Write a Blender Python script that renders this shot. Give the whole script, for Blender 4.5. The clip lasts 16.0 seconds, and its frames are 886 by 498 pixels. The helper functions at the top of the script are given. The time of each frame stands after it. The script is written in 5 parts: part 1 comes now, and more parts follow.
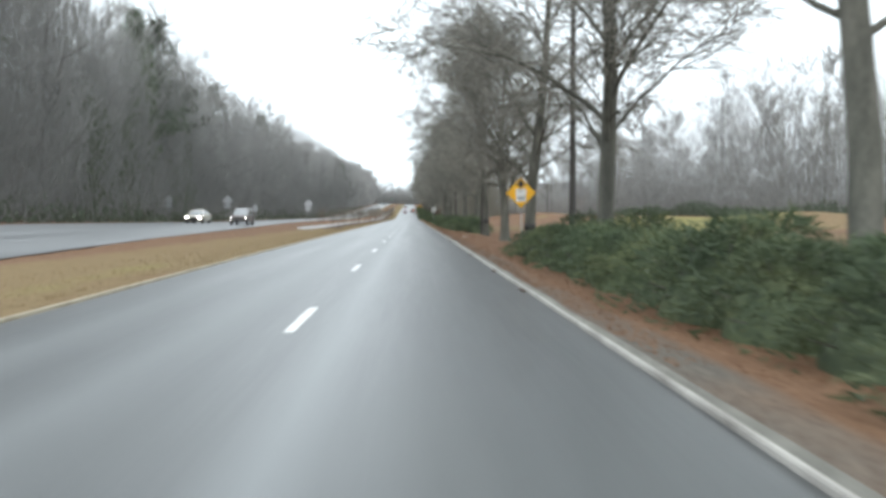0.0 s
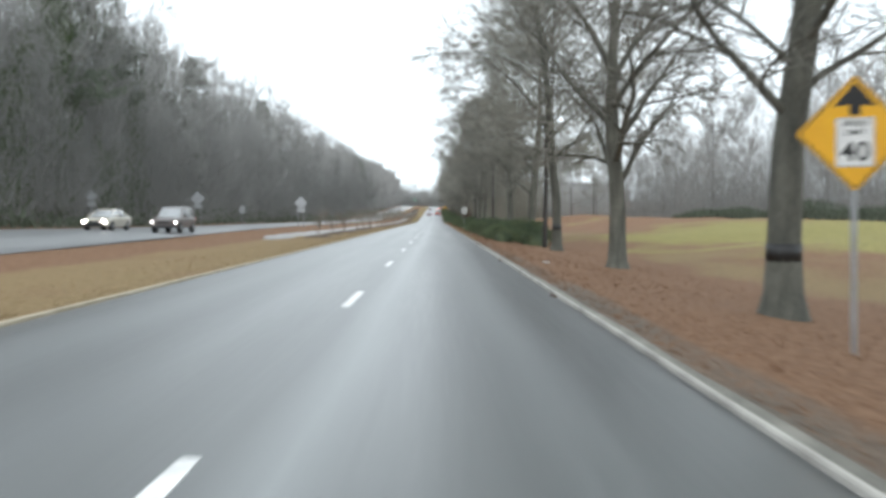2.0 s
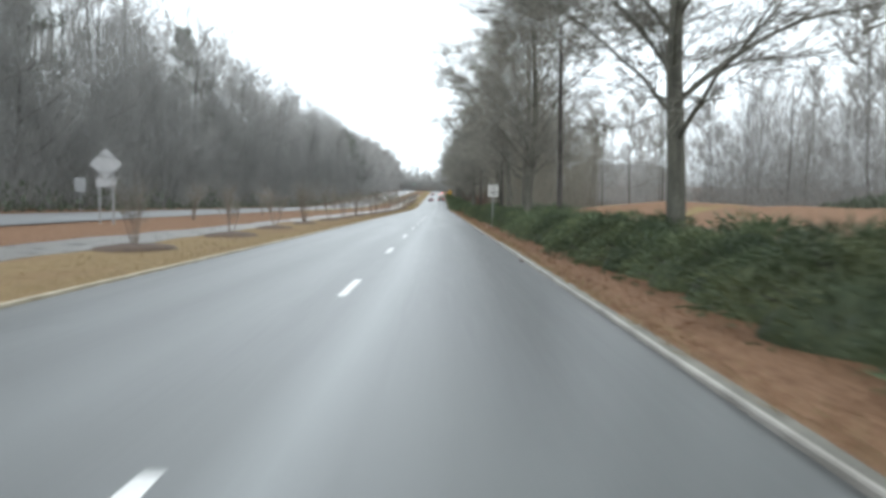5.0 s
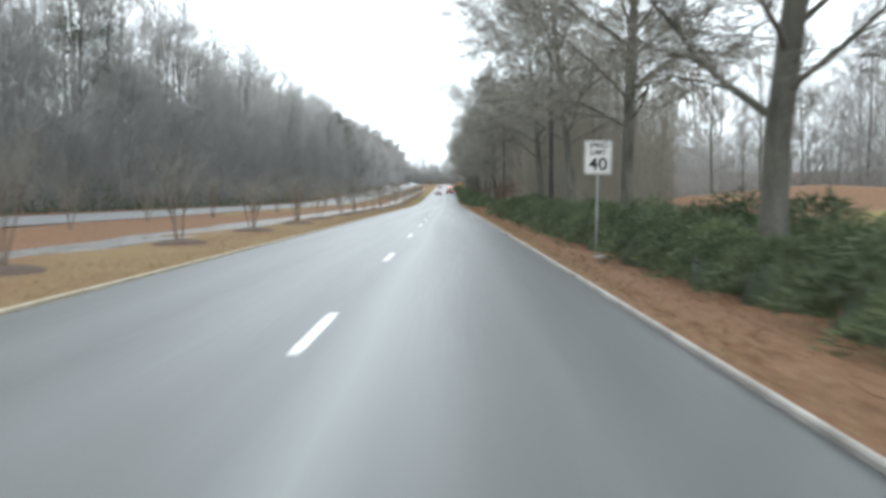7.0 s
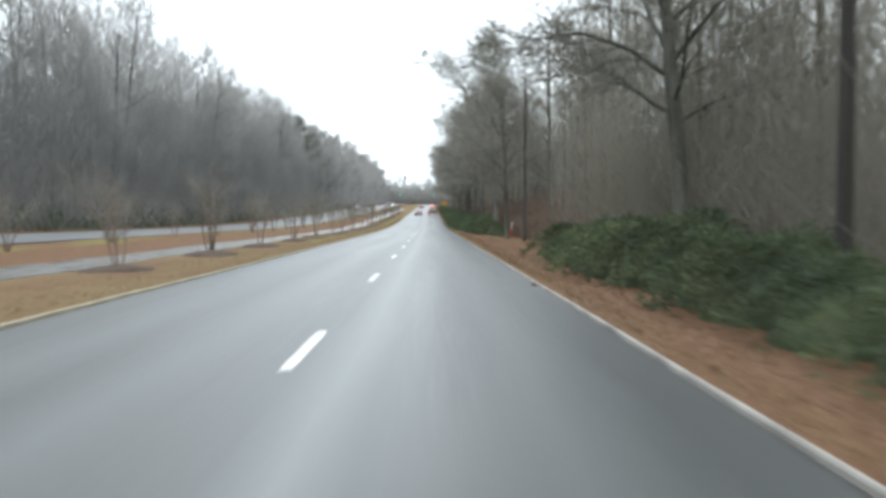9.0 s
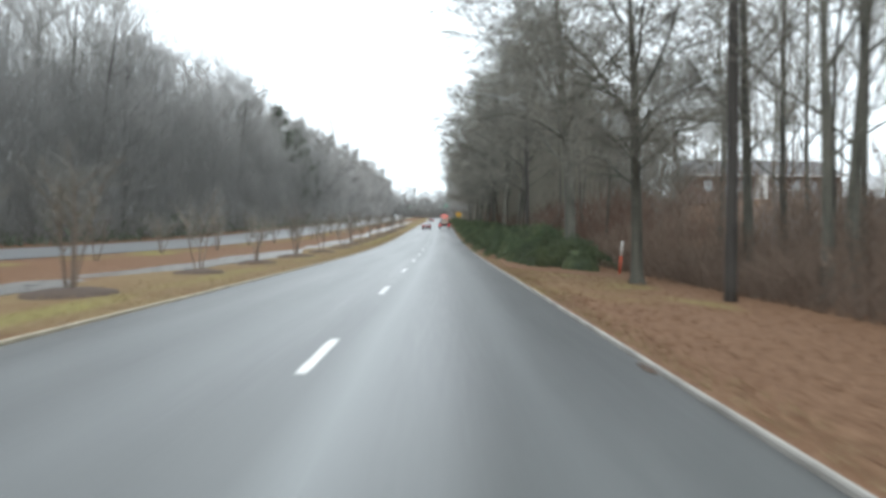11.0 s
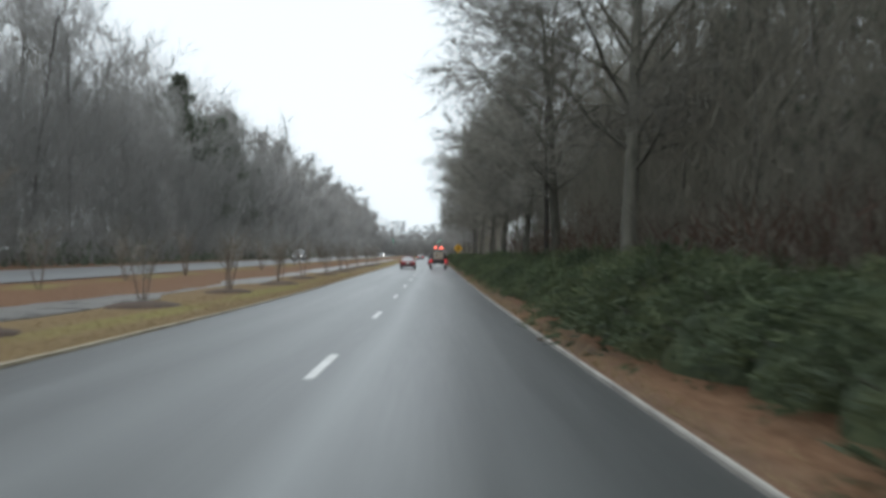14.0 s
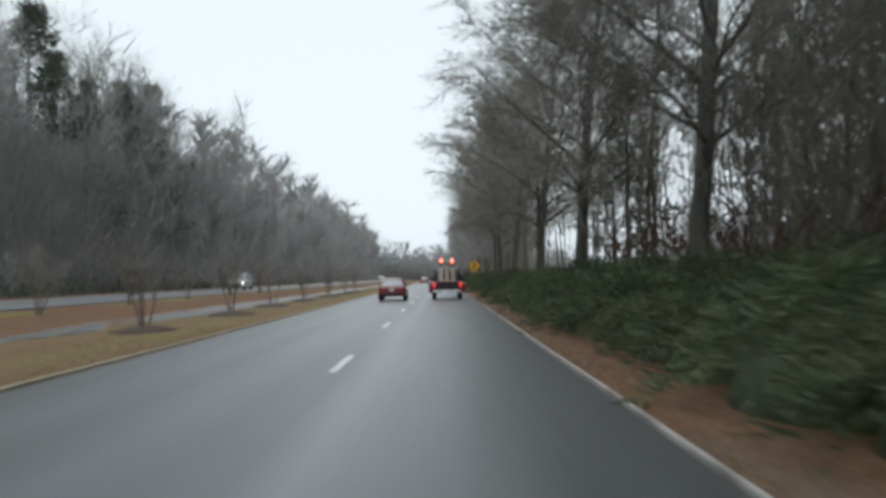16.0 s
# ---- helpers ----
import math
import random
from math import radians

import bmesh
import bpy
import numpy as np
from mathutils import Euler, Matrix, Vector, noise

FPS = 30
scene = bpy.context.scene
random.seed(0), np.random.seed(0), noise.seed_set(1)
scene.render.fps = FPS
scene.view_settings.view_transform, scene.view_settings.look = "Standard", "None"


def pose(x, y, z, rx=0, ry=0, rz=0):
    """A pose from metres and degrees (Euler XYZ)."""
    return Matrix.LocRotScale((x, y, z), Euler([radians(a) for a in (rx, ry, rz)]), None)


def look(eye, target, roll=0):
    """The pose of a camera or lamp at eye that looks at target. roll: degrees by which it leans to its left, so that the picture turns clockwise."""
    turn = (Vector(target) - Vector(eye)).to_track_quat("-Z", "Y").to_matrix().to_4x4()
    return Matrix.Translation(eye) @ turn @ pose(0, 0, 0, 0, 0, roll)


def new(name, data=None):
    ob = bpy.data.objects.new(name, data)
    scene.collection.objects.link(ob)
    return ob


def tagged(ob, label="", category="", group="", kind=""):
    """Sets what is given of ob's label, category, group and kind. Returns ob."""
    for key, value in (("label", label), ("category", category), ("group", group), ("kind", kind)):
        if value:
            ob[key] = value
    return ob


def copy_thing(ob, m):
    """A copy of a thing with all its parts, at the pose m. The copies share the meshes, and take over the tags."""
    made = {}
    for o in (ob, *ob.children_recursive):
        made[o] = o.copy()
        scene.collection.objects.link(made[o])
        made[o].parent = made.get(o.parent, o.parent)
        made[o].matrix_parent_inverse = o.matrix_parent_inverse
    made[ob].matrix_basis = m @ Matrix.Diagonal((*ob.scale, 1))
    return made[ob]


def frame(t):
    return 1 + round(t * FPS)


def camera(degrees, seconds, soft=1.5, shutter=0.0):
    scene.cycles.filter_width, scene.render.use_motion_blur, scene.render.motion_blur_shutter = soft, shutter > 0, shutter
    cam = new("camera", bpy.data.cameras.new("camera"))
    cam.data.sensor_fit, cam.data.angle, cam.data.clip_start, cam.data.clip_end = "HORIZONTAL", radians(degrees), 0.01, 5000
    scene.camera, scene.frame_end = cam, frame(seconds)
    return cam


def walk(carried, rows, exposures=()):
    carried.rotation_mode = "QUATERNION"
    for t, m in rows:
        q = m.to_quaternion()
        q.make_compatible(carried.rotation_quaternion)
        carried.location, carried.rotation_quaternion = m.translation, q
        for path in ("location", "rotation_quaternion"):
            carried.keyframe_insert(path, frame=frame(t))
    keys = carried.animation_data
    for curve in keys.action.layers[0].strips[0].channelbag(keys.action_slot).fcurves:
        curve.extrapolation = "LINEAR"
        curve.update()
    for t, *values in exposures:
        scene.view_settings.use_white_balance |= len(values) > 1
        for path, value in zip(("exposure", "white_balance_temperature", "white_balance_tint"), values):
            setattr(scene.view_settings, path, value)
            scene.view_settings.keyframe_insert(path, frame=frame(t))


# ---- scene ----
# road along +y, x to the right, dashed line at x = 0
cam = camera(54.23, 16.0, soft=3.6, shutter=0.35)
PATH = [
    (0.0, pose(1.582, -0.11, 1.500, 87.76, 0.01, -2.07)),
    (0.5, pose(1.559, 7.44, 1.500, 88.42, -1.21, -1.85)),
    (1.0, pose(1.491, 15.33, 1.500, 87.67, -0.75, -1.90)),
    (1.5, pose(1.566, 24.05, 1.500, 87.69, -0.67, -1.08)),
    (2.0, pose(1.529, 33.02, 1.500, 87.93, -0.03, -0.45)),
    (2.5, pose(1.538, 42.05, 1.500, 87.32, -1.38, -0.09)),
    (3.0, pose(1.479, 51.49, 1.500, 87.23, -1.22, -0.58)),
    (3.5, pose(1.491, 61.75, 1.500, 87.38, -1.39, -0.83)),
    (4.0, pose(1.527, 72.41, 1.500, 87.13, -1.25, -0.77)),
    (6.5, pose(1.576, 126.88, 1.500, 86.90, 0.39, 0.43)),
    (7.0, pose(1.503, 136.81, 1.500, 86.58, 0.56, 0.32)),
    (7.5, pose(1.406, 147.94, 1.500, 86.53, -0.34, -0.06)),
    (8.0, pose(1.442, 160.43, 1.500, 85.82, -0.29, -0.39)),
    (8.5, pose(1.429, 172.98, 1.500, 87.07, 0.08, -0.91)),
    (11.0, pose(1.509, 233.33, 1.500, 88.96, 0.16, -0.11)),
    (11.5, pose(1.470, 245.49, 1.500, 88.51, -0.11, -0.05)),
    (12.0, pose(1.489, 257.81, 1.500, 88.41, 0.43, -0.11)),
    (12.5, pose(1.500, 269.12, 1.500, 89.14, 0.16, -0.29)),
    (13.0, pose(1.517, 280.75, 1.505, 90.43, 0.19, -0.39)),
    (13.5, pose(1.619, 292.57, 1.546, 92.85, 0.23, -0.34)),
    (14.0, pose(1.625, 304.35, 1.629, 91.67, -0.43, -0.61)),
    (14.5, pose(1.678, 316.00, 1.752, 93.41, 0.50, -0.79)),
    (15.0, pose(1.759, 327.66, 1.916, 93.38, 1.65, -0.82)),
    (15.5, pose(1.751, 339.12, 2.117, 93.01, 0.90, -0.28)),
    (16.0, pose(1.793, 350.46, 2.354, 93.21, 1.14, -0.06)),
]
walk(cam, PATH, exposures=[(0, 0.09), (2.0, 0.09), (4.0, 0.08), (7.0, 0.24), (8.5, 0.21), (11.0, 0.07), (12.0, 0.13), (13.0, -0.07), (14.0, -0.53), (14.6, -0.71), (16.0, -0.7)])

# ---- light ----
# a wet, overcast winter day: a bright even sky and a very soft sun behind cloud
world = bpy.data.worlds.new("overcast_sky")
scene.world = world
world.use_nodes = True
wn = world.node_tree
wn.nodes.clear()
w_out = wn.nodes.new("ShaderNodeOutputWorld")
w_bg = wn.nodes.new("ShaderNodeBackground")
w_sky = wn.nodes.new("ShaderNodeTexSky")
w_sky.sky_type = "NISHITA"
w_sky.sun_disc = False
w_sky.sun_elevation, w_sky.sun_rotation = radians(48), radians(200)
w_sky.dust_density = 4.0
w_bw = wn.nodes.new("ShaderNodeHueSaturation")
w_bw.inputs["Saturation"].default_value = 0.12
w_mix = wn.nodes.new("ShaderNodeMixRGB")
w_mix.inputs["Fac"].default_value = 0.82
w_mix.inputs["Color2"].default_value = (8.72, 9.76, 10.42, 1)
w_bg.inputs["Strength"].default_value = 0.18
wn.links.new(w_sky.outputs[0], w_bw.inputs["Color"])
wn.links.new(w_bw.outputs[0], w_mix.inputs["Color1"])
wn.links.new(w_mix.outputs[0], w_bg.inputs["Color"])
wn.links.new(w_bg.outputs[0], w_out.inputs["Surface"])

sun_data = bpy.data.lights.new("sun", "SUN")
sun_data.energy, sun_data.angle, sun_data.color = 0.6, radians(30), (1.0, 0.97, 0.93)
sun = new("sun", sun_data)
sun.matrix_world = look((0, 0, 60), (12, 40, 0))


# ---- materials ----
def material(name, colours, scale=4.0, detail=6.0, rough=(0.6, 0.9), bump=0.2, bump_scale=40.0, stretch=(1, 1, 1),
             fine=30.0, fine_mix=0.35, metallic=0.0, specular=0.5, island=0.0, coat=0.0):
    """Noise-varied surface: two or three colours at a large and a fine scale, rough limits, bump."""
    m = bpy.data.materials.new(name)
    m.use_nodes = True
    nt = m.node_tree
    b = nt.nodes["Principled BSDF"]
    co = nt.nodes.new("ShaderNodeNewGeometry")
    mp = nt.nodes.new("ShaderNodeMapping")
    mp.inputs["Scale"].default_value = stretch
    nt.links.new(co.outputs["Position"], mp.inputs["Vector"])
    big = nt.nodes.new("ShaderNodeTexNoise")
    big.inputs["Scale"].default_value, big.inputs["Detail"].default_value = scale, detail
    sm = nt.nodes.new("ShaderNodeTexNoise")
    sm.inputs["Scale"].default_value, sm.inputs["Detail"].default_value = fine, 4
    nt.links.new(mp.outputs[0], big.inputs["Vector"])
    nt.links.new(mp.outputs[0], sm.inputs["Vector"])
    mix = nt.nodes.new("ShaderNodeMixRGB")
    mix.inputs["Fac"].default_value = fine_mix
    nt.links.new(big.outputs["Fac"], mix.inputs["Color1"])
    nt.links.new(sm.outputs["Fac"], mix.inputs["Color2"])
    ramp = nt.nodes.new("ShaderNodeValToRGB")
    els = ramp.color_ramp.elements
    k = len(colours)
    while len(els) < k:
        els.new(0.5)
    for i, c in enumerate(colours):
        els[i].position = 0.34 + 0.32 * i / max(1, k - 1)
        els[i].color = (*c, 1)
    nt.links.new(mix.outputs[0], ramp.inputs["Fac"])
    colour = ramp.outputs[0]
    if island:
        inf = nt.nodes.new("ShaderNodeObjectInfo")
        hs = nt.nodes.new("ShaderNodeHueSaturation")
        mr = nt.nodes.new("ShaderNodeMapRange")
        mr.inputs["To Min"].default_value, mr.inputs["To Max"].default_value = 1 - island, 1 + island
        nt.links.new(inf.outputs["Random"], mr.inputs["Value"])
        nt.links.new(mr.outputs[0], hs.inputs["Value"])
        nt.links.new(colour, hs.inputs["Color"])
        colour = hs.outputs[0]
    nt.links.new(colour, b.inputs["Base Color"])
    rr = nt.nodes.new("ShaderNodeMapRange")
    rr.inputs["From Min"].default_value, rr.inputs["From Max"].default_value = 0.3, 0.7
    rr.inputs["To Min"].default_value, rr.inputs["To Max"].default_value = rough
    nt.links.new(mix.outputs[0], rr.inputs["Value"])
    nt.links.new(rr.outputs[0], b.inputs["Roughness"])
    b.inputs["Metallic"].default_value = metallic
    b.inputs["Specular IOR Level"].default_value = specular
    b.inputs["Coat Weight"].default_value = coat
    if bump:
        bn = nt.nodes.new("ShaderNodeTexNoise")
        bn.inputs["Scale"].default_value, bn.inputs["Detail"].default_value = bump_scale, 5
        nt.links.new(mp.outputs[0], bn.inputs["Vector"])
        bm_ = nt.nodes.new("ShaderNodeBump")
        bm_.inputs["Strength"].default_value = bump
        bm_.inputs["Distance"].default_value = 0.02
        nt.links.new(bn.outputs["Fac"], bm_.inputs["Height"])
        nt.links.new(bm_.outputs[0], b.inputs["Normal"])
    return m


def glow(name, colour, strength):
    m = bpy.data.materials.new(name)
    m.use_nodes = True
    b = m.node_tree.nodes["Principled BSDF"]
    b.inputs["Base Color"].default_value = (*colour, 1)
    b.inputs["Emission Color"].default_value = (*colour, 1)
    b.inputs["Emission Strength"].default_value = strength
    return m


M_ASPHALT = material("wet_asphalt", [(0.050, 0.0535, 0.0545), (0.0715, 0.0765, 0.0775), (0.099, 0.105, 0.1055)], scale=0.9,
                     stretch=(1, 0.035, 1), rough=(0.34, 0.55), bump=0.08, bump_scale=60, fine=14, fine_mix=0.25, specular=0.6)
_b = M_ASPHALT.node_tree.nodes["Principled BSDF"]      # the film of rain water on it
_b.inputs["Coat Weight"].default_value, _b.inputs["Coat Roughness"].default_value, _b.inputs["Coat IOR"].default_value = 0.55, 0.36, 1.36
def add_tracks_and_sheen(m):
    """Traffic has worn paler bands along each lane; the brightest is painted sky reflection."""
    nt = m.node_tree
    b = nt.nodes["Principled BSDF"]
    geo = nt.nodes.new("ShaderNodeNewGeometry")
    sep = nt.nodes.new("ShaderNodeSeparateXYZ")
    nt.links.new(geo.outputs["Position"], sep.inputs[0])
    wob = nt.nodes.new("ShaderNodeTexNoise")
    wob.inputs["Scale"].default_value, wob.inputs["Detail"].default_value = 0.05, 2
    nt.links.new(geo.outputs["Position"], wob.inputs["Vector"])
    mad = nt.nodes.new("ShaderNodeMath")
    mad.operation = "MULTIPLY_ADD"
    mad.inputs[1].default_value, mad.inputs[2].default_value = 0.5, -0.25
    nt.links.new(wob.outputs["Fac"], mad.inputs[0])
    add = nt.nodes.new("ShaderNodeMath")
    nt.links.new(sep.outputs["X"], add.inputs[0])
    nt.links.new(mad.outputs[0], add.inputs[1])
    mr = nt.nodes.new("ShaderNodeMapRange")
    mr.inputs["From Min"].default_value, mr.inputs["From Max"].default_value = -4.6, 3.9
    nt.links.new(add.outputs[0], mr.inputs["Value"])
    ramp = nt.nodes.new("ShaderNodeValToRGB")
    els = ramp.color_ramp.elements
    # the stop at 0.65 paints a streak of reflected sky into the asphalt
    stops = [(-4.6, 0.75), (-3.6, 0.95), (-2.9, 1.35), (-2.1, 0.9), (-1.2, 1.4), (-0.5, 0.85), (0.2, 0.85), (0.65, 2.0), (1.05, 0.95), (1.7, 0.8), (2.4, 1.3), (3.0, 0.85), (3.9, 0.62)]
    while len(els) < len(stops):
        els.new(0.5)
    for e, (x, v) in zip(els, stops):
        e.position, e.color = (x + 4.6) / 8.5, (v / 2, v / 2, v / 2, 1)
    nt.links.new(mr.outputs[0], ramp.inputs["Fac"])
    old = b.inputs["Base Color"].links[0].from_socket
    mul = nt.nodes.new("ShaderNodeVectorMath")
    mul.operation = "MULTIPLY"
    nt.links.new(old, mul.inputs[0])
    nt.links.new(ramp.outputs[0], mul.inputs[1])
    sc = nt.nodes.new("ShaderNodeVectorMath")
    sc.operation = "SCALE"
    sc.inputs["Scale"].default_value = 2.0
    nt.links.new(mul.outputs[0], sc.inputs[0])
    nt.links.new(sc.outputs[0], b.inputs["Base Color"])


add_tracks_and_sheen(M_ASPHALT)
M_PALE_ROAD = material("wet_pale_asphalt", [(0.15, 0.155, 0.16), (0.21, 0.215, 0.22), (0.27, 0.275, 0.28)], scale=0.8, stretch=(1, 0.04, 1), rough=(0.3, 0.5), bump=0.08)
M_PATH = material("wet_concrete", [(0.1, 0.095, 0.088), (0.17, 0.162, 0.152), (0.25, 0.24, 0.225)], scale=1.2, rough=(0.18, 0.5), bump=0.15)
M_PAINT = material("worn_white_paint", [(0.45, 0.45, 0.44), (0.74, 0.74, 0.73), (0.8, 0.8, 0.79)], scale=3, rough=(0.35, 0.6), bump=0.1, fine=60)
M_KERB = material("kerb_concrete", [(0.2, 0.185, 0.165), (0.38, 0.36, 0.33), (0.5, 0.48, 0.44)], scale=1.1, rough=(0.5, 0.8), bump=0.3)
M_DIRTY = material("mud_stained_concrete", [(0.09, 0.085, 0.07), (0.16, 0.155, 0.132), (0.24, 0.23, 0.2)], scale=2.2, rough=(0.5, 0.8), bump=0.4)
M_KERB_CREAM = material("cream_kerb_concrete", [(0.32, 0.27, 0.19), (0.46, 0.4, 0.29), (0.55, 0.49, 0.38)], scale=1.5, rough=(0.5, 0.8), bump=0.3)
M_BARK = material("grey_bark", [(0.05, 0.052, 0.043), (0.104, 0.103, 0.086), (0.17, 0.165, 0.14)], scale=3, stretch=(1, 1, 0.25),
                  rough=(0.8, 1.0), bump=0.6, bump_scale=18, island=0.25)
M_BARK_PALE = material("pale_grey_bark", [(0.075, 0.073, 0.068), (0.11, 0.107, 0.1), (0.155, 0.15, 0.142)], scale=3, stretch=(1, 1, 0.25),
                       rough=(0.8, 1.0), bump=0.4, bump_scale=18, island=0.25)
M_BARK_TAN = material("smooth_tan_bark", [(0.13, 0.1, 0.08), (0.2, 0.155, 0.125), (0.27, 0.215, 0.175)], scale=4, stretch=(1, 1, 0.2), rough=(0.6, 0.85), bump=0.2, island=0.2)
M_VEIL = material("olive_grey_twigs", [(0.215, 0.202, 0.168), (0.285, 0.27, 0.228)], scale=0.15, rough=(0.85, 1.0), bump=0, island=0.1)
# haze is put into the twig colours: paled, the far woodland's most of all
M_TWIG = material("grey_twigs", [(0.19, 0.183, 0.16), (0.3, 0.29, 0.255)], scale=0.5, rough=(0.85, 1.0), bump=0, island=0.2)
M_TWIG_HAZED = material("haze_paled_twigs", [(0.285, 0.282, 0.272), (0.42, 0.415, 0.4)], scale=0.12, rough=(0.9, 1.0), bump=0, island=0.2)
M_RUST = material("russet_brush", [(0.12, 0.072, 0.054), (0.165, 0.105, 0.08), (0.135, 0.112, 0.09)], scale=0.3, rough=(0.9, 1.0), bump=0, island=0.25)
M_BROWN = material("brown_brush", [(0.14, 0.105, 0.082), (0.215, 0.165, 0.13)], scale=0.3, rough=(0.9, 1.0), bump=0, island=0.2)
# needles greyed and lightened so that their colour carries the distant haze
M_PINE = material("pine_needles", [(0.102, 0.122, 0.0912), (0.162, 0.19, 0.138)], scale=1.0, rough=(0.7, 0.95), bump=0, island=0.25)
M_CEDAR = material("soft_evergreen", [(0.0784, 0.112, 0.0504), (0.134, 0.179, 0.084)], scale=0.5, rough=(0.7, 0.95), bump=0, island=0.2)
M_JUNIPER = material("juniper_foliage", [(0.046, 0.07, 0.041), (0.092, 0.125, 0.066), (0.178, 0.202, 0.1)], scale=0.9, rough=(0.55, 0.85),
                     bump=0, island=0.25, fine=9)
def let_light_through(m, share):
    """Fine twigs and needles pass part of the light to their shaded side."""
    nt = m.node_tree
    b = nt.nodes["Principled BSDF"]
    tr = nt.nodes.new("ShaderNodeBsdfTranslucent")
    nt.links.new(b.inputs["Base Color"].links[0].from_socket, tr.inputs["Color"])
    mx = nt.nodes.new("ShaderNodeMixShader")
    mx.inputs[0].default_value = share
    nt.links.new(b.outputs[0], mx.inputs[1])
    nt.links.new(tr.outputs[0], mx.inputs[2])
    nt.links.new(mx.outputs[0], nt.nodes["Material Output"].inputs["Surface"])


for m_, share in ((M_TWIG_HAZED, 0.5), (M_VEIL, 0.5), (M_TWIG, 0.35), (M_RUST, 0.4), (M_BROWN, 0.4), (M_PINE, 0.4), (M_CEDAR, 0.4), (M_JUNIPER, 0.3)):
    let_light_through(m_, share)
M_STEEL = material("galvanised_steel", [(0.32, 0.33, 0.34), (0.45, 0.46, 0.47)], scale=3, rough=(0.35, 0.55), bump=0.05, metallic=0.7)
M_POLE = material("dark_pole", [(0.035, 0.032, 0.03), (0.07, 0.064, 0.058)], scale=3, stretch=(1, 1, 0.2), rough=(0.7, 0.9), bump=0.3)
M_SIGN_Y = material("yellow_sheeting", [(0.72, 0.36, 0.01), (0.8, 0.43, 0.015)], scale=2, rough=(0.35, 0.5), bump=0)
M_SIGN_W = material("white_sheeting", [(0.68, 0.68, 0.66), (0.78, 0.78, 0.76)], scale=2, rough=(0.35, 0.5), bump=0)
M_BLACK = material("black_print", [(0.012, 0.012, 0.013), (0.02, 0.02, 0.02)], scale=5, rough=(0.4, 0.6), bump=0)
M_ALU = material("sign_back", [(0.36, 0.37, 0.38), (0.46, 0.47, 0.48)], scale=3, rough=(0.45, 0.6), bump=0.05, metallic=0.1)


def ground_material():
    """Winter turf, pine straw and mud, in patches of their own shape."""
    m = bpy.data.materials.new("winter_verge")
    m.use_nodes = True
    nt = m.node_tree
    b = nt.nodes["Principled BSDF"]
    co = nt.nodes.new("ShaderNodeNewGeometry")

    def noise_tex(scale, detail, stretch=(1, 1, 1)):
        mp = nt.nodes.new("ShaderNodeMapping")
        mp.inputs["Scale"].default_value = stretch
        nt.links.new(co.outputs["Position"], mp.inputs["Vector"])
        n = nt.nodes.new("ShaderNodeTexNoise")
        n.inputs["Scale"].default_value, n.inputs["Detail"].default_value = scale, detail
        nt.links.new(mp.outputs[0], n.inputs["Vector"])
        return n.outputs["Fac"]

    def ramp(fac, stops):
        r = nt.nodes.new("ShaderNodeValToRGB")
        els = r.color_ramp.elements
        while len(els) < len(stops):
            els.new(0.5)
        for i, (pos, c) in enumerate(stops):
            els[i].position, els[i].color = pos, (*c, 1)
        nt.links.new(fac, r.inputs["Fac"])
        return r.outputs[0]

    def mix(fac, a, c):
        n = nt.nodes.new("ShaderNodeMixRGB")
        nt.links.new(fac, n.inputs["Fac"])
        nt.links.new(a, n.inputs["Color1"])
        nt.links.new(c, n.inputs["Color2"])
        return n.outputs[0]

    straw = ramp(noise_tex(7, 8), [(0.3, (0.115, 0.06, 0.033)), (0.5, (0.178, 0.1, 0.058)), (0.7, (0.235, 0.142, 0.086))])
    turf = ramp(noise_tex(9, 8), [(0.3, (0.135, 0.094, 0.043)), (0.5, (0.205, 0.143, 0.073)), (0.7, (0.275, 0.202, 0.11))])
    green = ramp(noise_tex(6, 8), [(0.3, (0.13, 0.114, 0.04)), (0.6, (0.262, 0.232, 0.082))])
    att = nt.nodes.new("ShaderNodeAttribute")
    att.attribute_name = "cover"
    sep = nt.nodes.new("ShaderNodeSeparateColor")
    nt.links.new(att.outputs["Color"], sep.inputs[0])

    def patchy(chan, scale, stretch, width):
        add = nt.nodes.new("ShaderNodeMath")
        add.operation = "ADD"
        nt.links.new(chan, add.inputs[0])
        nt.links.new(noise_tex(scale, 6, stretch), add.inputs[1])
        mr = nt.nodes.new("ShaderNodeMapRange")
        mr.inputs["From Min"].default_value, mr.inputs["From Max"].default_value = 1.0 - width, 1.0 + width
        nt.links.new(add.outputs[0], mr.inputs["Value"])
        return mr.outputs[0]

    c = mix(patchy(sep.outputs[0], 0.35, (1, 0.5, 1), 0.16), turf, straw)
    c = mix(patchy(sep.outputs[1], 0.25, (1, 0.6, 1), 0.14), c, green)
    mud = ramp(noise_tex(12, 8), [(0.3, (0.07, 0.06, 0.05)), (0.7, (0.17, 0.15, 0.125))])
    c = mix(patchy(sep.outputs[2], 0.5, (1, 0.35, 1), 0.2), c, mud)
    nt.links.new(c, b.inputs["Base Color"])
    b.inputs["Roughness"].default_value = 0.9
    b.inputs["Specular IOR Level"].default_value = 0.2
    bn = nt.nodes.new("ShaderNodeBump")
    bn.inputs["Strength"].default_value, bn.inputs["Distance"].default_value = 0.4, 0.03
    nt.links.new(noise_tex(38, 8), bn.inputs["Height"])
    nt.links.new(bn.outputs[0], b.inputs["Normal"])
    return m


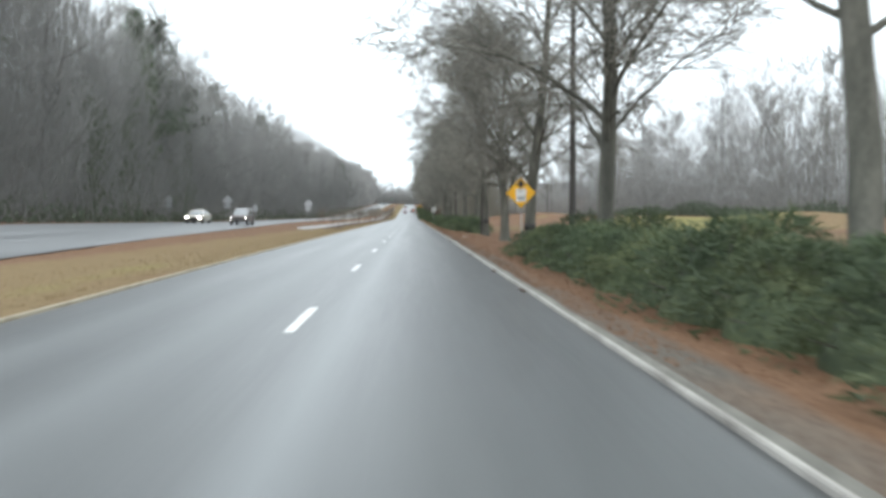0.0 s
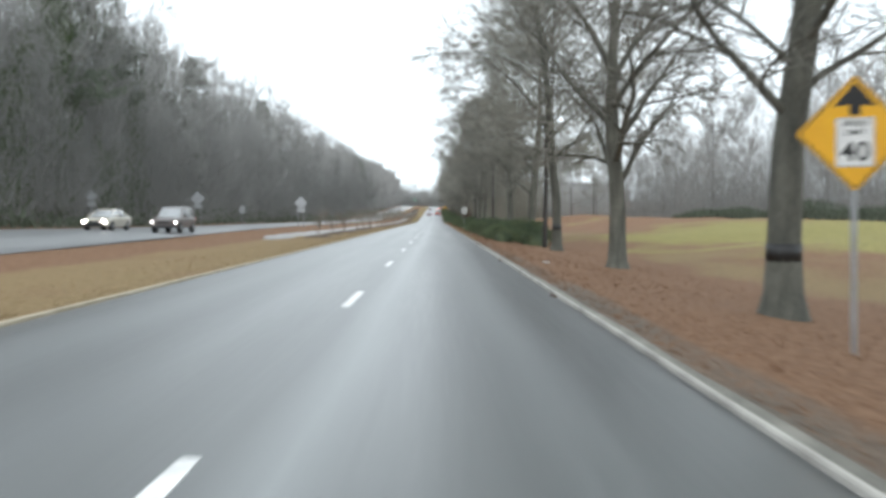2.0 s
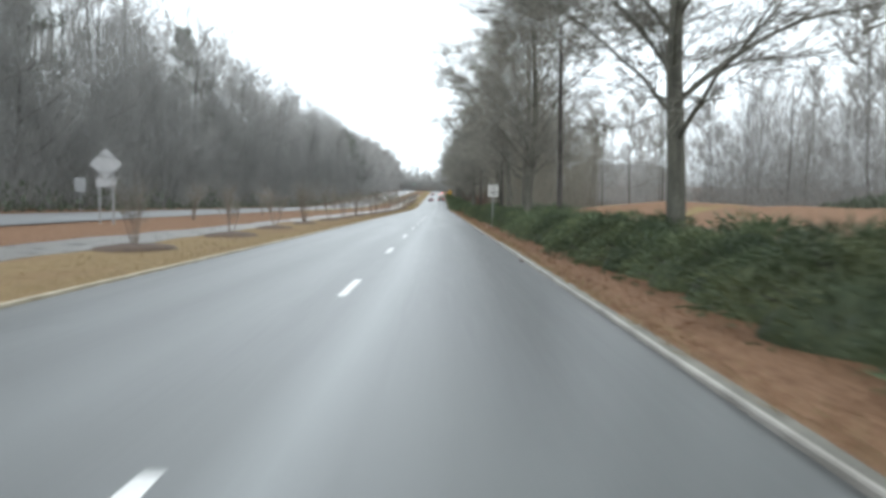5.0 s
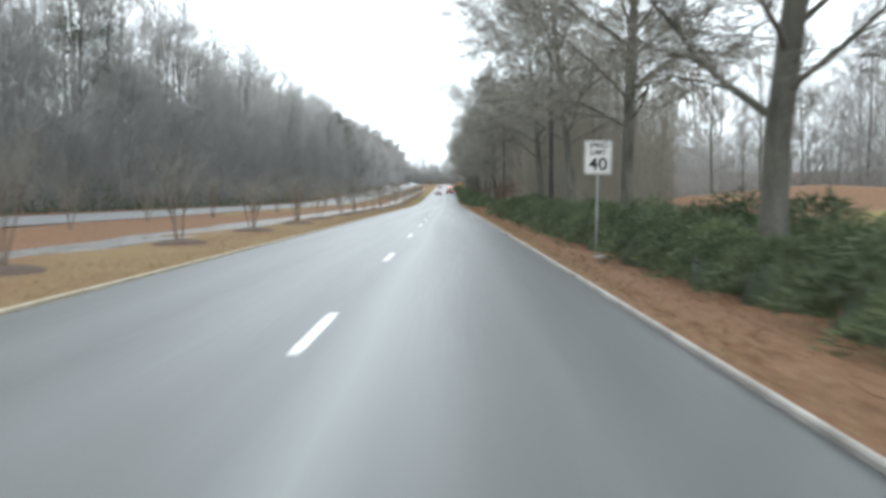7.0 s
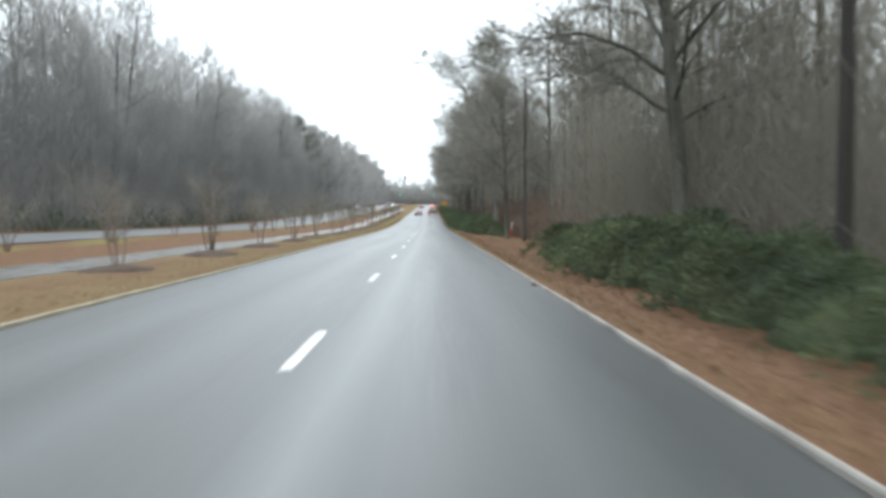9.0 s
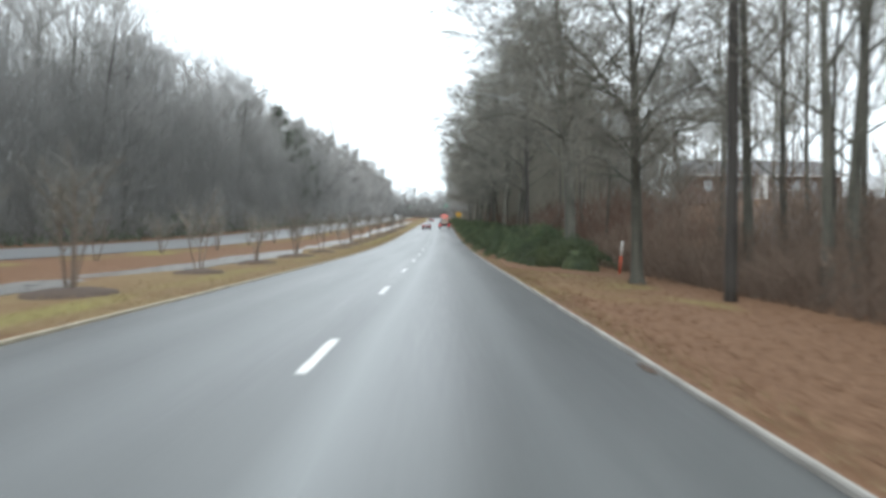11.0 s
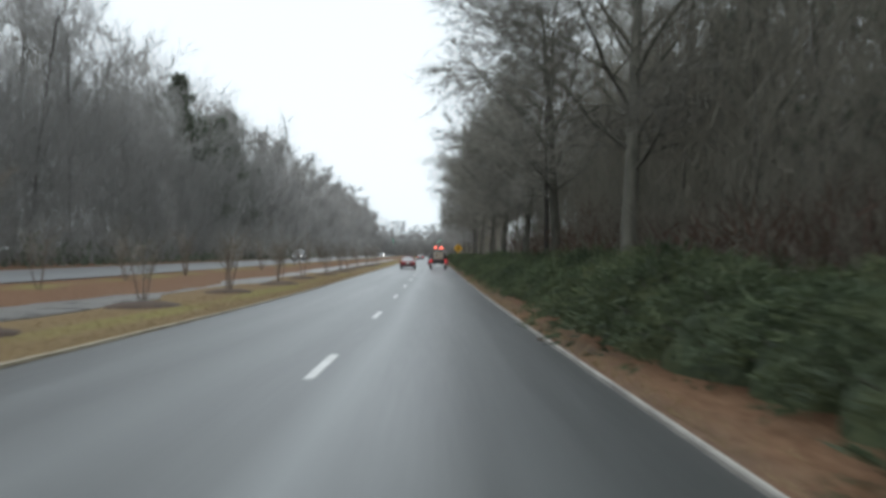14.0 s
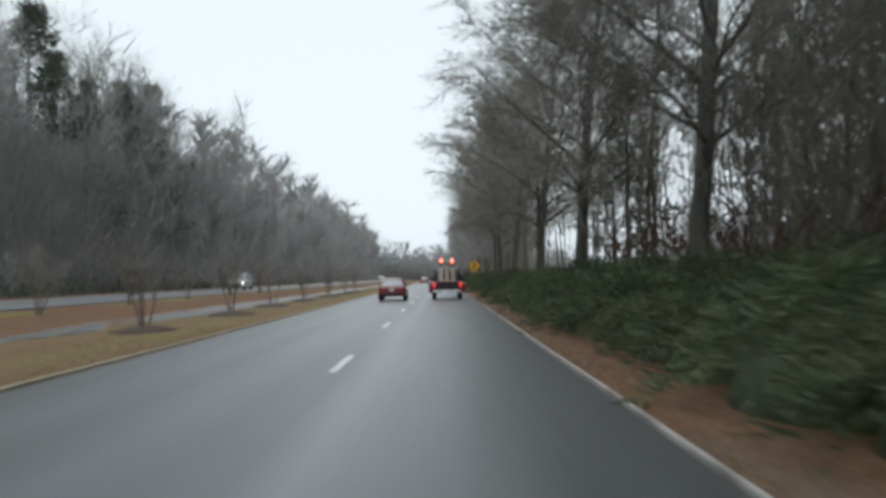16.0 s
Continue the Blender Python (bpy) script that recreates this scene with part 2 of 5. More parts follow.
M_STRAW = material("pine_straw", [(0.12, 0.062, 0.034), (0.19, 0.105, 0.06), (0.25, 0.15, 0.09)], scale=3, rough=(0.75, 0.95), bump=0, fine=40, fine_mix=0.6)
M_DRY_GRASS = material("dry_grass", [(0.16, 0.125, 0.06), (0.27, 0.2, 0.11), (0.36, 0.29, 0.17)], scale=1.2, rough=(0.75, 0.95), bump=0, fine=40, fine_mix=0.5)
M_GROUND = ground_material()
M_MULCH = material("dark_mulch", [(0.06, 0.042, 0.033), (0.12, 0.085, 0.065)], scale=6, rough=(0.8, 1.0), bump=0.8, bump_scale=25)


# ---- levels of the land ----
KERB_R, KERB_L = 3.86, -4.53          # road edges
RISE = 0.024                          # grade of the far slope


def left_shift(y):
    """The median kerb stands a little further in at the start."""
    return 0.36 * (1 - smooth(5, 42, y))


def smooth(a, b, v):
    k = min(1.0, max(0.0, (v - a) / (b - a)))
    return k * k * (3 - 2 * k)


def road_z(y):
    """Level road, then a sag curve into a long 2.4 % climb."""
    if y < 275:
        return 0.0
    if y < 355:
        return RISE * (y - 275) ** 2 / 160
    if y < 760:
        return RISE * 40 + RISE * (y - 355)
    return RISE * 445 + RISE * 120 * (1 - math.exp(-(y - 760) / 120))


def lerp_list(v, knots):
    for (a, fa), (b, fb) in zip(knots, knots[1:]):
        if v <= b:
            return fa + (fb - fa) * max(0.0, (v - a) / (b - a))
    return knots[-1][1]


def opposite_edge(y):
    """Near edge of the opposite carriageway: the median widens over the first hundred metres."""
    return lerp_list(y, [(-100, -8.5), (0, -9.5), (27, -11.4), (50, -13.2), (100, -14.4), (150, -16.6)])


def opposite_z(y):
    return lerp_list(y, [(-100, 0.0), (20, 0.08), (60, 0.2), (110, 0.45)]), lerp_list(y, [(-100, 0.9), (60, 0.9), (130, 0.5)])


OPP_W = 10.6


def ground_z(x, y):
    z = road_z(y)
    if x > KERB_R:
        fall = 0.13 - 0.05 * smooth(120, 250, y)
        d = 0.045 - fall * (min(x, 9.0) - 4.0) * smooth(3.9, 5.5, x)
        field = (1 - smooth(222, 262, y)) * (1.75 * smooth(11, 36, x) - 1.2 * smooth(48, 80, x)) + smooth(222, 262, y) * 0.6 * smooth(10, 30, x)
        mounds = 0.8 * noise.noise(Vector((x * 0.1, y * 0.06, 7))) * smooth(11, 18, x) * (1 - smooth(55, 70, x))
        knoll = 1.0 * math.exp(-((x - 28) / 9) ** 2 - ((y - 206) / 16) ** 2)
        hill = 5.9 * smooth(38, 62, x) * smooth(366, 408, y) * (1 - smooth(470, 560, y))
        return z + d + field + mounds + knoll + hill
    edge_l = KERB_L + left_shift(y)
    if x < edge_l:
        xn = opposite_edge(y)
        zn, zf = opposite_z(y)
        if x > xn:
            k = (edge_l - x) / (edge_l - xn)
            dip = -0.05 * math.sin(math.pi * k)
            return z + 0.045 + (zn - 0.045) * smooth(0.55, 1.0, k) + dip
        if x > xn - OPP_W:
            return z + zn + (zf - zn) * (xn - x) / OPP_W
        return z + zf + 0.9 * smooth(0, 25, xn - OPP_W - x)
    return z


def add_mesh(name, verts, faces, mat, parent=None, smooth_shade=False):
    me = bpy.data.meshes.new(name)
    me.from_pydata([tuple(v) for v in verts], [], [tuple(f) for f in faces])
    if isinstance(mat, (list, tuple)):
        for m_ in mat:
            me.materials.append(m_)
    else:
        me.materials.append(mat)
    if smooth_shade:
        me.polygons.foreach_set("use_smooth", [True] * len(me.polygons))
    me.update()
    ob = new(name, me)
    if parent is not None:
        ob.parent = parent
    return ob


def empty(name, m=None):
    ob = new(name)
    if m is not None:
        ob.matrix_basis = m
    return ob


def part(name, bm, mat, parent, label=""):
    """Links a bmesh as one mesh object under a thing or a part."""
    me = bpy.data.meshes.new(name)
    bm.normal_update()
    bm.to_mesh(me)
    bm.free()
    me.materials.append(mat)
    ob = new(name, me)
    ob.parent = parent
    return tagged(ob, label)


def stations(a, b, step):
    n_ = max(1, int(round((b - a) / step)))
    return [a + (b - a) * i / n_ for i in range(n_ + 1)]


def strip(name, profile, ys, mat, closed=False, wobble=0.0):
    """A mesh swept along the road: profile(y) gives (x, z) points from side to side."""
    rnd = random.Random(hash(len(ys)) % 97)
    verts, faces = [], []
    k = 0
    for y in ys:
        pts = profile(y)
        dx, dz = rnd.uniform(-wobble, wobble), rnd.uniform(-wobble, wobble) * 0.5
        k = len(pts)
        verts += [(x + dx, y, z + dz) for x, z in pts]
    for i in range(len(ys) - 1):
        for j in range(k if closed else k - 1):
            a, b = i * k + j, i * k + (j + 1) % k
            faces.append((a, b, b + k, a + k))
    return add_mesh(name, verts, faces, mat)


# ---- land, roads, kerbs ----
def build_ground():
    xs = [-1600, -700, -300, -160, -110, -80, -64, -54, -46, -41, -37, -34, -31, -29, -27.7, -26.2, -24, -22, -20, -18.3, -17.2, -16.2, -15, -14, -13,
          -12.2, -11.4, -10.6, -9.9, -9.2, -8.6, -7.9, -7.2, -6.5, -5.8, -5.2, -4.72, -4.4, -2, 0, 2, 3.75, 4.02, 4.5, 5, 5.5, 6, 6.6, 7.2, 7.9, 8.6, 9.3, 10,
          11, 12.2, 13.6, 15, 17, 19, 21.5, 24, 27, 31, 36, 42, 50, 62, 80, 110, 170, 320, 700, 1600]
    ys = [-400, -150, -60, -30] + stations(-15, 440, 2.5) + stations(447, 780, 9) + [820, 900, 1050, 1300, 1700, 2300, 3200]
    verts, faces, cover = [], [], []
    for y in ys:
        for x in xs:
            if -5.3 < x < -4.3:
                x += left_shift(y)
            z = ground_z(x, y)
            if KERB_L + left_shift(y) - 0.1 < x < KERB_R + 0.1:
                z -= 0.12
            elif opposite_edge(y) - OPP_W - 0.2 < x < opposite_edge(y) + 0.2 and abs(x) < 60:
                z -= 0.05
            elif abs(x) > 4.3:
                z += 0.035 * noise.noise(Vector((x * 0.6, y * 0.6, 0))) + 0.05 * noise.noise(Vector((x * 0.17, y * 0.17, 4)))
            verts.append((x, y, z))
            if x > 0:
                forest = smooth(215, 245, y)
                straw = max(0.75 * (1 - smooth(8.5, 14, x)), 0.6 * forest * smooth(9, 11, x)) + 0.4 + 0.35 * smooth(90, 170, y + 12 * noise.noise(Vector((x * 0.05, 3, 1))))
                lawn = 0.82 * math.exp(-((x - 28) / 13) ** 2 - ((y - 98 - 0.3 * (x - 28)) / 25) ** 2) + 0.6 * math.exp(-((x - 28.5) / 7) ** 2 - ((y - 187 - 1.1 * (x - 28.5)) / 3.5) ** 2)
                lawn += 0.4 * math.exp(-((x - 17) / 4) ** 2 - ((y - 43) / 16) ** 2) + 0.1 + 0.06 * smooth(11, 15, x) * (1 - smooth(190, 215, y)) + 0.35 * smooth(246, 256, y) * (1 - smooth(266, 274, y)) * (1 - smooth(8, 10, x))
            else:
                xn = opposite_edge(y)
                straw = 0.85 * (1 - smooth(-11.5, -9.5, x)) + 0.3 + 0.14 * smooth(120, 170, y) * (1 - smooth(230, 300, y))
                lawn = (0.3 * (0.5 + 0.5 * math.sin(y / 17.0)) + 0.12 * (1 - smooth(50, 80, y))) * smooth(0, 1, 1 - abs(x + 6.0) / 1.8)
                lawn += 0.58 * smooth(0, 1, 1 - abs(x - xn - 1.2) / 2.0) * smooth(150, 220, y) + 0.4 * smooth(200, 270, y) * smooth(0, 1, 1 - abs(x + 6.3) / 1.6)
                if x < xn - OPP_W:
                    straw, lawn = 0.72, 0.18
            if x > 11 and y < 240:
                straw += 0.1 + 0.55 * noise.noise(Vector((x * 0.11, y * 0.05, 9)))
                lawn += 0.36 * noise.noise(Vector((x * 0.09, y * 0.06, 21))) * (1 - smooth(150, 210, y))
            mud = 0.62 * (1 - smooth(4.3, 5.2, x)) * (1 - 0.85 * smooth(70, 105, y)) + 0.28 * smooth(280, 300, y) * (1 - smooth(5.2, 7.5, x)) if x > 0 else 0.0
            cover.append((straw, lawn, mud, 1))
    k = len(xs)
    for i in range(len(ys) - 1):
        for j in range(k - 1):
            a = i * k + j
            faces.append((a, a + 1, a + 1 + k, a + k))
    ob = add_mesh("ground", verts, faces, M_GROUND, smooth_shade=True)
    lay = ob.data.color_attributes.new("cover", "FLOAT_COLOR", "POINT")
    for i, c in enumerate(cover):
        lay.data[i].color = c
    tagged(ob, "winter verge of orange pine straw and tan turf", "ground", kind="structure")


build_ground()
ROAD_YS = [-400, -150, -60] + stations(-15, 800, 5) + [850, 950, 1200, 1800, 3000]
road = strip("road", lambda y: [(x, road_z(y) + 0.03 * (1 - (abs(x + 0.33) / 4.3) ** 2) - 0.03) for x in (-4.6 + left_shift(y), -3.4, -2, -1, 0, 1, 2, 3, 3.93)], ROAD_YS, M_ASPHALT)
tagged(road, "wet dark grey asphalt carriageway of two lanes", "road", kind="structure")
opp = strip("road_opposite", lambda y: [(opposite_edge(y) - OPP_W * k, ground_z(opposite_edge(y) - OPP_W * k - 0.001, y) + 0.02 + 0.04 * math.sin(math.pi * k))
                                        for k in (0, 0.2, 0.4, 0.6, 0.8, 1)], ROAD_YS, M_PALE_ROAD)
tagged(opp, "wet pale grey carriageway beyond the median", "road", kind="structure")


def kerb(name, x0, side, label, mat):
    w, h = 0.052, 0.05
    prof = [(0, -0.1), (0, h - 0.03), (0.01, h - 0.01), (0.03, h), (w - 0.02, h), (w, h - 0.02), (w, -0.1)]
    ob = strip(name, lambda y: [(x0 + side * px + (left_shift(y) if side < 0 else 0.0), road_z(y) + pz - 0.004) for px, pz in prof][::side], [-400, -100] + stations(-20, 500, 3) + stations(510, 800, 10), mat, wobble=0.008)
    return tagged(ob, label, "kerb", kind="structure")


kerb("kerb_right", KERB_R, 1, "low pale concrete kerb along the wet road", M_KERB)
kerb("kerb_left", KERB_L, -1, "low pale concrete kerb along the median", M_KERB_CREAM)
backing = strip("kerb_backing", lambda y: [(KERB_R + px, road_z(y) + pz + 0.012 * noise.noise(Vector((px * 9, y * 0.9, 2)))) for px, pz in
                                           ((0.055, -0.08), (0.056, 0.03), (0.09, 0.044), (0.135 + 0.05 * noise.noise(Vector((0, y * 0.35, 5))), 0.058),
                                            (0.16 + 0.05 * noise.noise(Vector((0, y * 0.35, 5))), -0.08))], stations(-20, 128, 1), M_DIRTY)
tagged(backing, "grey mud-stained concrete strip behind the kerb", "kerb", kind="structure")


def path_half(y, w):
    pinch = 1.0 - 0.75 * smooth(240, 275, y) * smooth(-0.05, 0.3, noise.noise(Vector((3, y * 0.05, 1))))
    return max(0.06, w * smooth(92, 101, y) * pinch + 0.12 * math.sin(y / 9) + 0.42 * noise.noise(Vector((w, y * 0.21, 0))))


PATH_X = -10.3
path = strip("median_path", lambda y: [(x, ground_z(x, y) + 0.016 + dz) for x, dz in
                                       ((PATH_X - path_half(y, 1.35) - 0.02, -0.1), (PATH_X - path_half(y, 1.35), 0), (PATH_X, 0.01),
                                        (PATH_X + path_half(y + 2, 1.3), 0), (PATH_X + path_half(y + 2, 1.3) + 0.02, -0.1))], stations(92.5, 560, 1.5), M_PATH)
tagged(path, "wet grey concrete strip through the median grass", "path", kind="structure")


def lane_marks():
    """White lane dashes, each a thin worn slab of paint on the road."""
    rnd = random.Random(4)
    verts, faces = [], []
    n_ = 10
    for i in range(n_ + 1):
        y = 3.05 * i / n_
        inset = 0.012 if i in (0, n_) else 0.0
        w = 0.075 + rnd.uniform(-0.004, 0.004) - inset
        verts += [(-w, y, 0.0), (-w, y, 0.006), (w, y, 0.006), (w, y, 0.0)]
    for i in range(n_):
        for j in range(3):
            a = i * 4 + j
            faces.append((a + 4, a + 5, a + 1, a))
    me = None
    for k in range(-2, 62):
        y = 10.92 + 12.19 * k
        if me is None:
            ob = add_mesh("lane_dash", verts, faces, M_PAINT, road)
            me = ob.data
        else:
            ob = new("lane_dash", me)
            ob.parent = road
        slope_ = (road_z(y + 3) - road_z(y)) / 3
        ob.matrix_basis = pose(0, y, road_z(y) + 0.0003, math.degrees(math.atan(slope_)), 0, 0)


# ---- trees ----
class Mesher:
    def __init__(self):
        self.v, self.f = [], []

    def tube(self, pts, radii, sides):
        """A tapered, capped tube through pts."""
        base = len(self.v)
        n_ = len(pts)
        up = Vector((0.31, 0.17, 0.93))
        for i in range(n_):
            d = (pts[min(i + 1, n_ - 1)] - pts[max(i - 1, 0)]).normalized()
            a = d.cross(up)
            if a.length < 1e-4:
                a = d.cross(Vector((1, 0, 0)))
            a.normalize()
            b = d.cross(a)
            for s in range(sides):
                t = 2 * math.pi * s / sides
                self.v.append(pts[i] + (a * math.cos(t) + b * math.sin(t)) * radii[i])
        for i in range(n_ - 1):
            for s in range(sides):
                q = base + i * sides + s
                r = base + i * sides + (s + 1) % sides
                self.f.append((q, r, r + sides, q + sides))
        self.f.append(tuple(base + (n_ - 1) * sides + s for s in range(sides)))

    def blade(self, p, q, r, rnd):
        """A thin tapering sliver from p to q."""
        d = q - p
        a = d.cross(Vector((rnd.gauss(0, 1), rnd.gauss(0, 1), rnd.gauss(0, 1))))
        if a.length < 1e-5:
            a = Vector((1, 0, 0))
        a = a.normalized() * r
        base = len(self.v)
        self.v += [p + a, p - a, q]
        self.f.append((base, base + 1, base + 2))

    def ribbon(self, pts, radii, rnd):
        """A thin tapering strip through pts, for fine side branches."""
        d = pts[-1] - pts[0]
        a = d.cross(Vector((rnd.gauss(0, 1), rnd.gauss(0, 1), rnd.gauss(0, 1))))
        a = a.normalized() if a.length > 1e-5 else Vector((1, 0, 0))
        base = len(self.v)
        for p, r in zip(pts, radii):
            self.v += [p + a * r, p - a * r]
        for i in range(len(pts) - 1):
            q = base + 2 * i
            self.f.append((q, q + 1, q + 3, q + 2))

    def leaf(self, p, q, r, rnd):
        """A lozenge-shaped scale of foliage from p to q."""
        d = q - p
        a = d.cross(Vector((rnd.gauss(0, 1), rnd.gauss(0, 1), rnd.gauss(0, 1))))
        if a.length < 1e-5:
            a = Vector((1, 0, 0))
        a = a.normalized() * r
        m_ = p.lerp(q, 0.45)
        base = len(self.v)
        self.v += [p, m_ + a, q, m_ - a]
        self.f += [(base, base + 1, base + 2), (base, base + 2, base + 3)]


def wander(rnd, p, d, length, n_, bend, lift):
    """Points of a crooked branch."""
    pts = [p.copy()]
    d = d.normalized()
    for i in range(n_):
        d = (d + Vector((rnd.gauss(0, bend), rnd.gauss(0, bend), rnd.gauss(0, bend) + lift))).normalized()
        pts.append(pts[-1] + d * (length / n_))
    return pts, d


def keep_clear(pts, low):
    """Boughs that would hang below the pruned height level out instead."""
    for p in pts:
        if p.z < low:
            p.z = low - 0.12 * (low - p.z)


def bare_tree(name, seed, height, radius, first, limbs, limb_len, rise, twigs, twig_len, mat_twig, fork=0.6, subs=5, twig_r=0.012, lean=0.02, bark=None):
    """A leafless broadleaf tree: flared trunk, crooked limbs, branches and fine twigs."""
    rnd = random.Random(seed)
    wood, fine = Mesher(), Mesher()
    tp, _ = wander(rnd, Vector((0, 0, -0.25)), Vector((0, 0, 1)), height * fork, 7, lean, 0.05)
    for p in tp:
        p.x, p.y = p.x * smooth(1.8, 5.5, p.z), p.y * smooth(1.8, 5.5, p.z)
    wood.tube(tp[:1] + [tp[0].lerp(tp[1], 0.25)] + tp[1:], [radius * 1.7, radius * 1.2] + [radius * (1.0 - 0.6 * i / 7) for i in range(1, 8)], 6)
    tips = []
    for i in range(limbs):
        k = first + (1 - first) * (i / max(1, limbs - 1)) ** 0.9
        fpos = k * 7
        j = min(6, int(fpos))
        at = tp[j].lerp(tp[j + 1], fpos - j)
        ang = i * 2.4 + rnd.uniform(-0.5, 0.5)
        up = rise * (0.55 + 0.9 * k) + rnd.uniform(-0.12, 0.12)
        d = Vector((math.cos(ang), math.sin(ang), up))
        ln = limb_len * rnd.uniform(0.8, 1.15) * (1.1 - 0.35 * k)
        lr = radius * (0.36 - 0.14 * k) * rnd.uniform(0.85, 1.15)
        lp, ld = wander(rnd, at, d, ln, 6, 0.13, 0.06)
        wood.tube(lp[::2], [lr * (1 - 0.8 * q / 6) for q in range(0, 7, 2)], 4)
        for s in range(subs):
            q = rnd.uniform(0.22, 0.97) * 6
            j2 = min(5, int(q))
            bp = lp[j2].lerp(lp[j2 + 1], q - j2)
            bd = (lp[j2 + 1] - lp[j2]).normalized()
            side = Vector((rnd.gauss(0, 1), rnd.gauss(0, 1), rnd.gauss(0.25, 0.7))).normalized()
            bd = (bd * 0.75 + side * 0.85)
            bl = ln * rnd.uniform(0.3, 0.55)
            br = lr * (1 - 0.75 * q / 6) * 0.55
            pp, _ = wander(rnd, bp, bd, bl, 4, 0.2, 0.05)
            wood.tube(pp[::2], [max(0.01, br * (1 - 0.85 * u / 4)) for u in range(0, 5, 2)], 3)
            tips.append((pp, br))
        tips.append((lp[2:], lr * 0.4))
    per = max(1, twigs // len(tips))
    for pp, br in tips:
        for u in range(per):
            q = rnd.uniform(0.1, 1.0) * (len(pp) - 1)
            j2 = min(len(pp) - 2, int(q))
            bp = pp[j2].lerp(pp[j2 + 1], q - j2)
            ax = (pp[j2 + 1] - pp[j2]).normalized()
            d = (ax * 0.6 + Vector((rnd.gauss(0, 0.5), rnd.gauss(0, 0.5), rnd.gauss(0.45, 0.35)))).normalized()
            ln = twig_len * rnd.uniform(0.5, 1.3)
            mid = bp + d * ln * 0.55
            fine.blade(bp, bp + d * ln, twig_r * rnd.uniform(0.8, 1.3), rnd)
            for w in range(3):
                e = (d + Vector((rnd.gauss(0, 0.33), rnd.gauss(0, 0.33), rnd.gauss(0, 0.264)))).normalized()
                s0 = bp.lerp(mid, rnd.uniform(0.5, 1.2))
                fine.blade(s0, s0 + e * ln * rnd.uniform(0.4, 0.75), twig_r * 0.8, rnd)
    root = empty(name)
    add_mesh("trunk", wood.v, wood.f, bark or M_BARK_PALE, root, smooth_shade=True)
    add_mesh("crown", fine.v, fine.f, mat_twig, root)
    return root


def along(pts, k):
    """The point and the direction at a share k of a branch's length."""
    q = k * (len(pts) - 1)
    j = min(len(pts) - 2, int(q))
    return pts[j].lerp(pts[j + 1], q - j), (pts[j + 1] - pts[j]).normalized()


def fan(rnd, axis, side, spread):
    """A direction that leaves the axis to one side, mostly in a level plane."""
    flat = axis.cross(Vector((0, 0, 1)))
    if flat.length < 0.05:
        flat = Vector((1, 0, 0))
    flat.normalize()
    up = flat.cross(axis).normalized()
    return (axis + flat * side * spread * rnd.uniform(0.7, 1.3) + up * rnd.gauss(0.1, 0.45)).normalized()


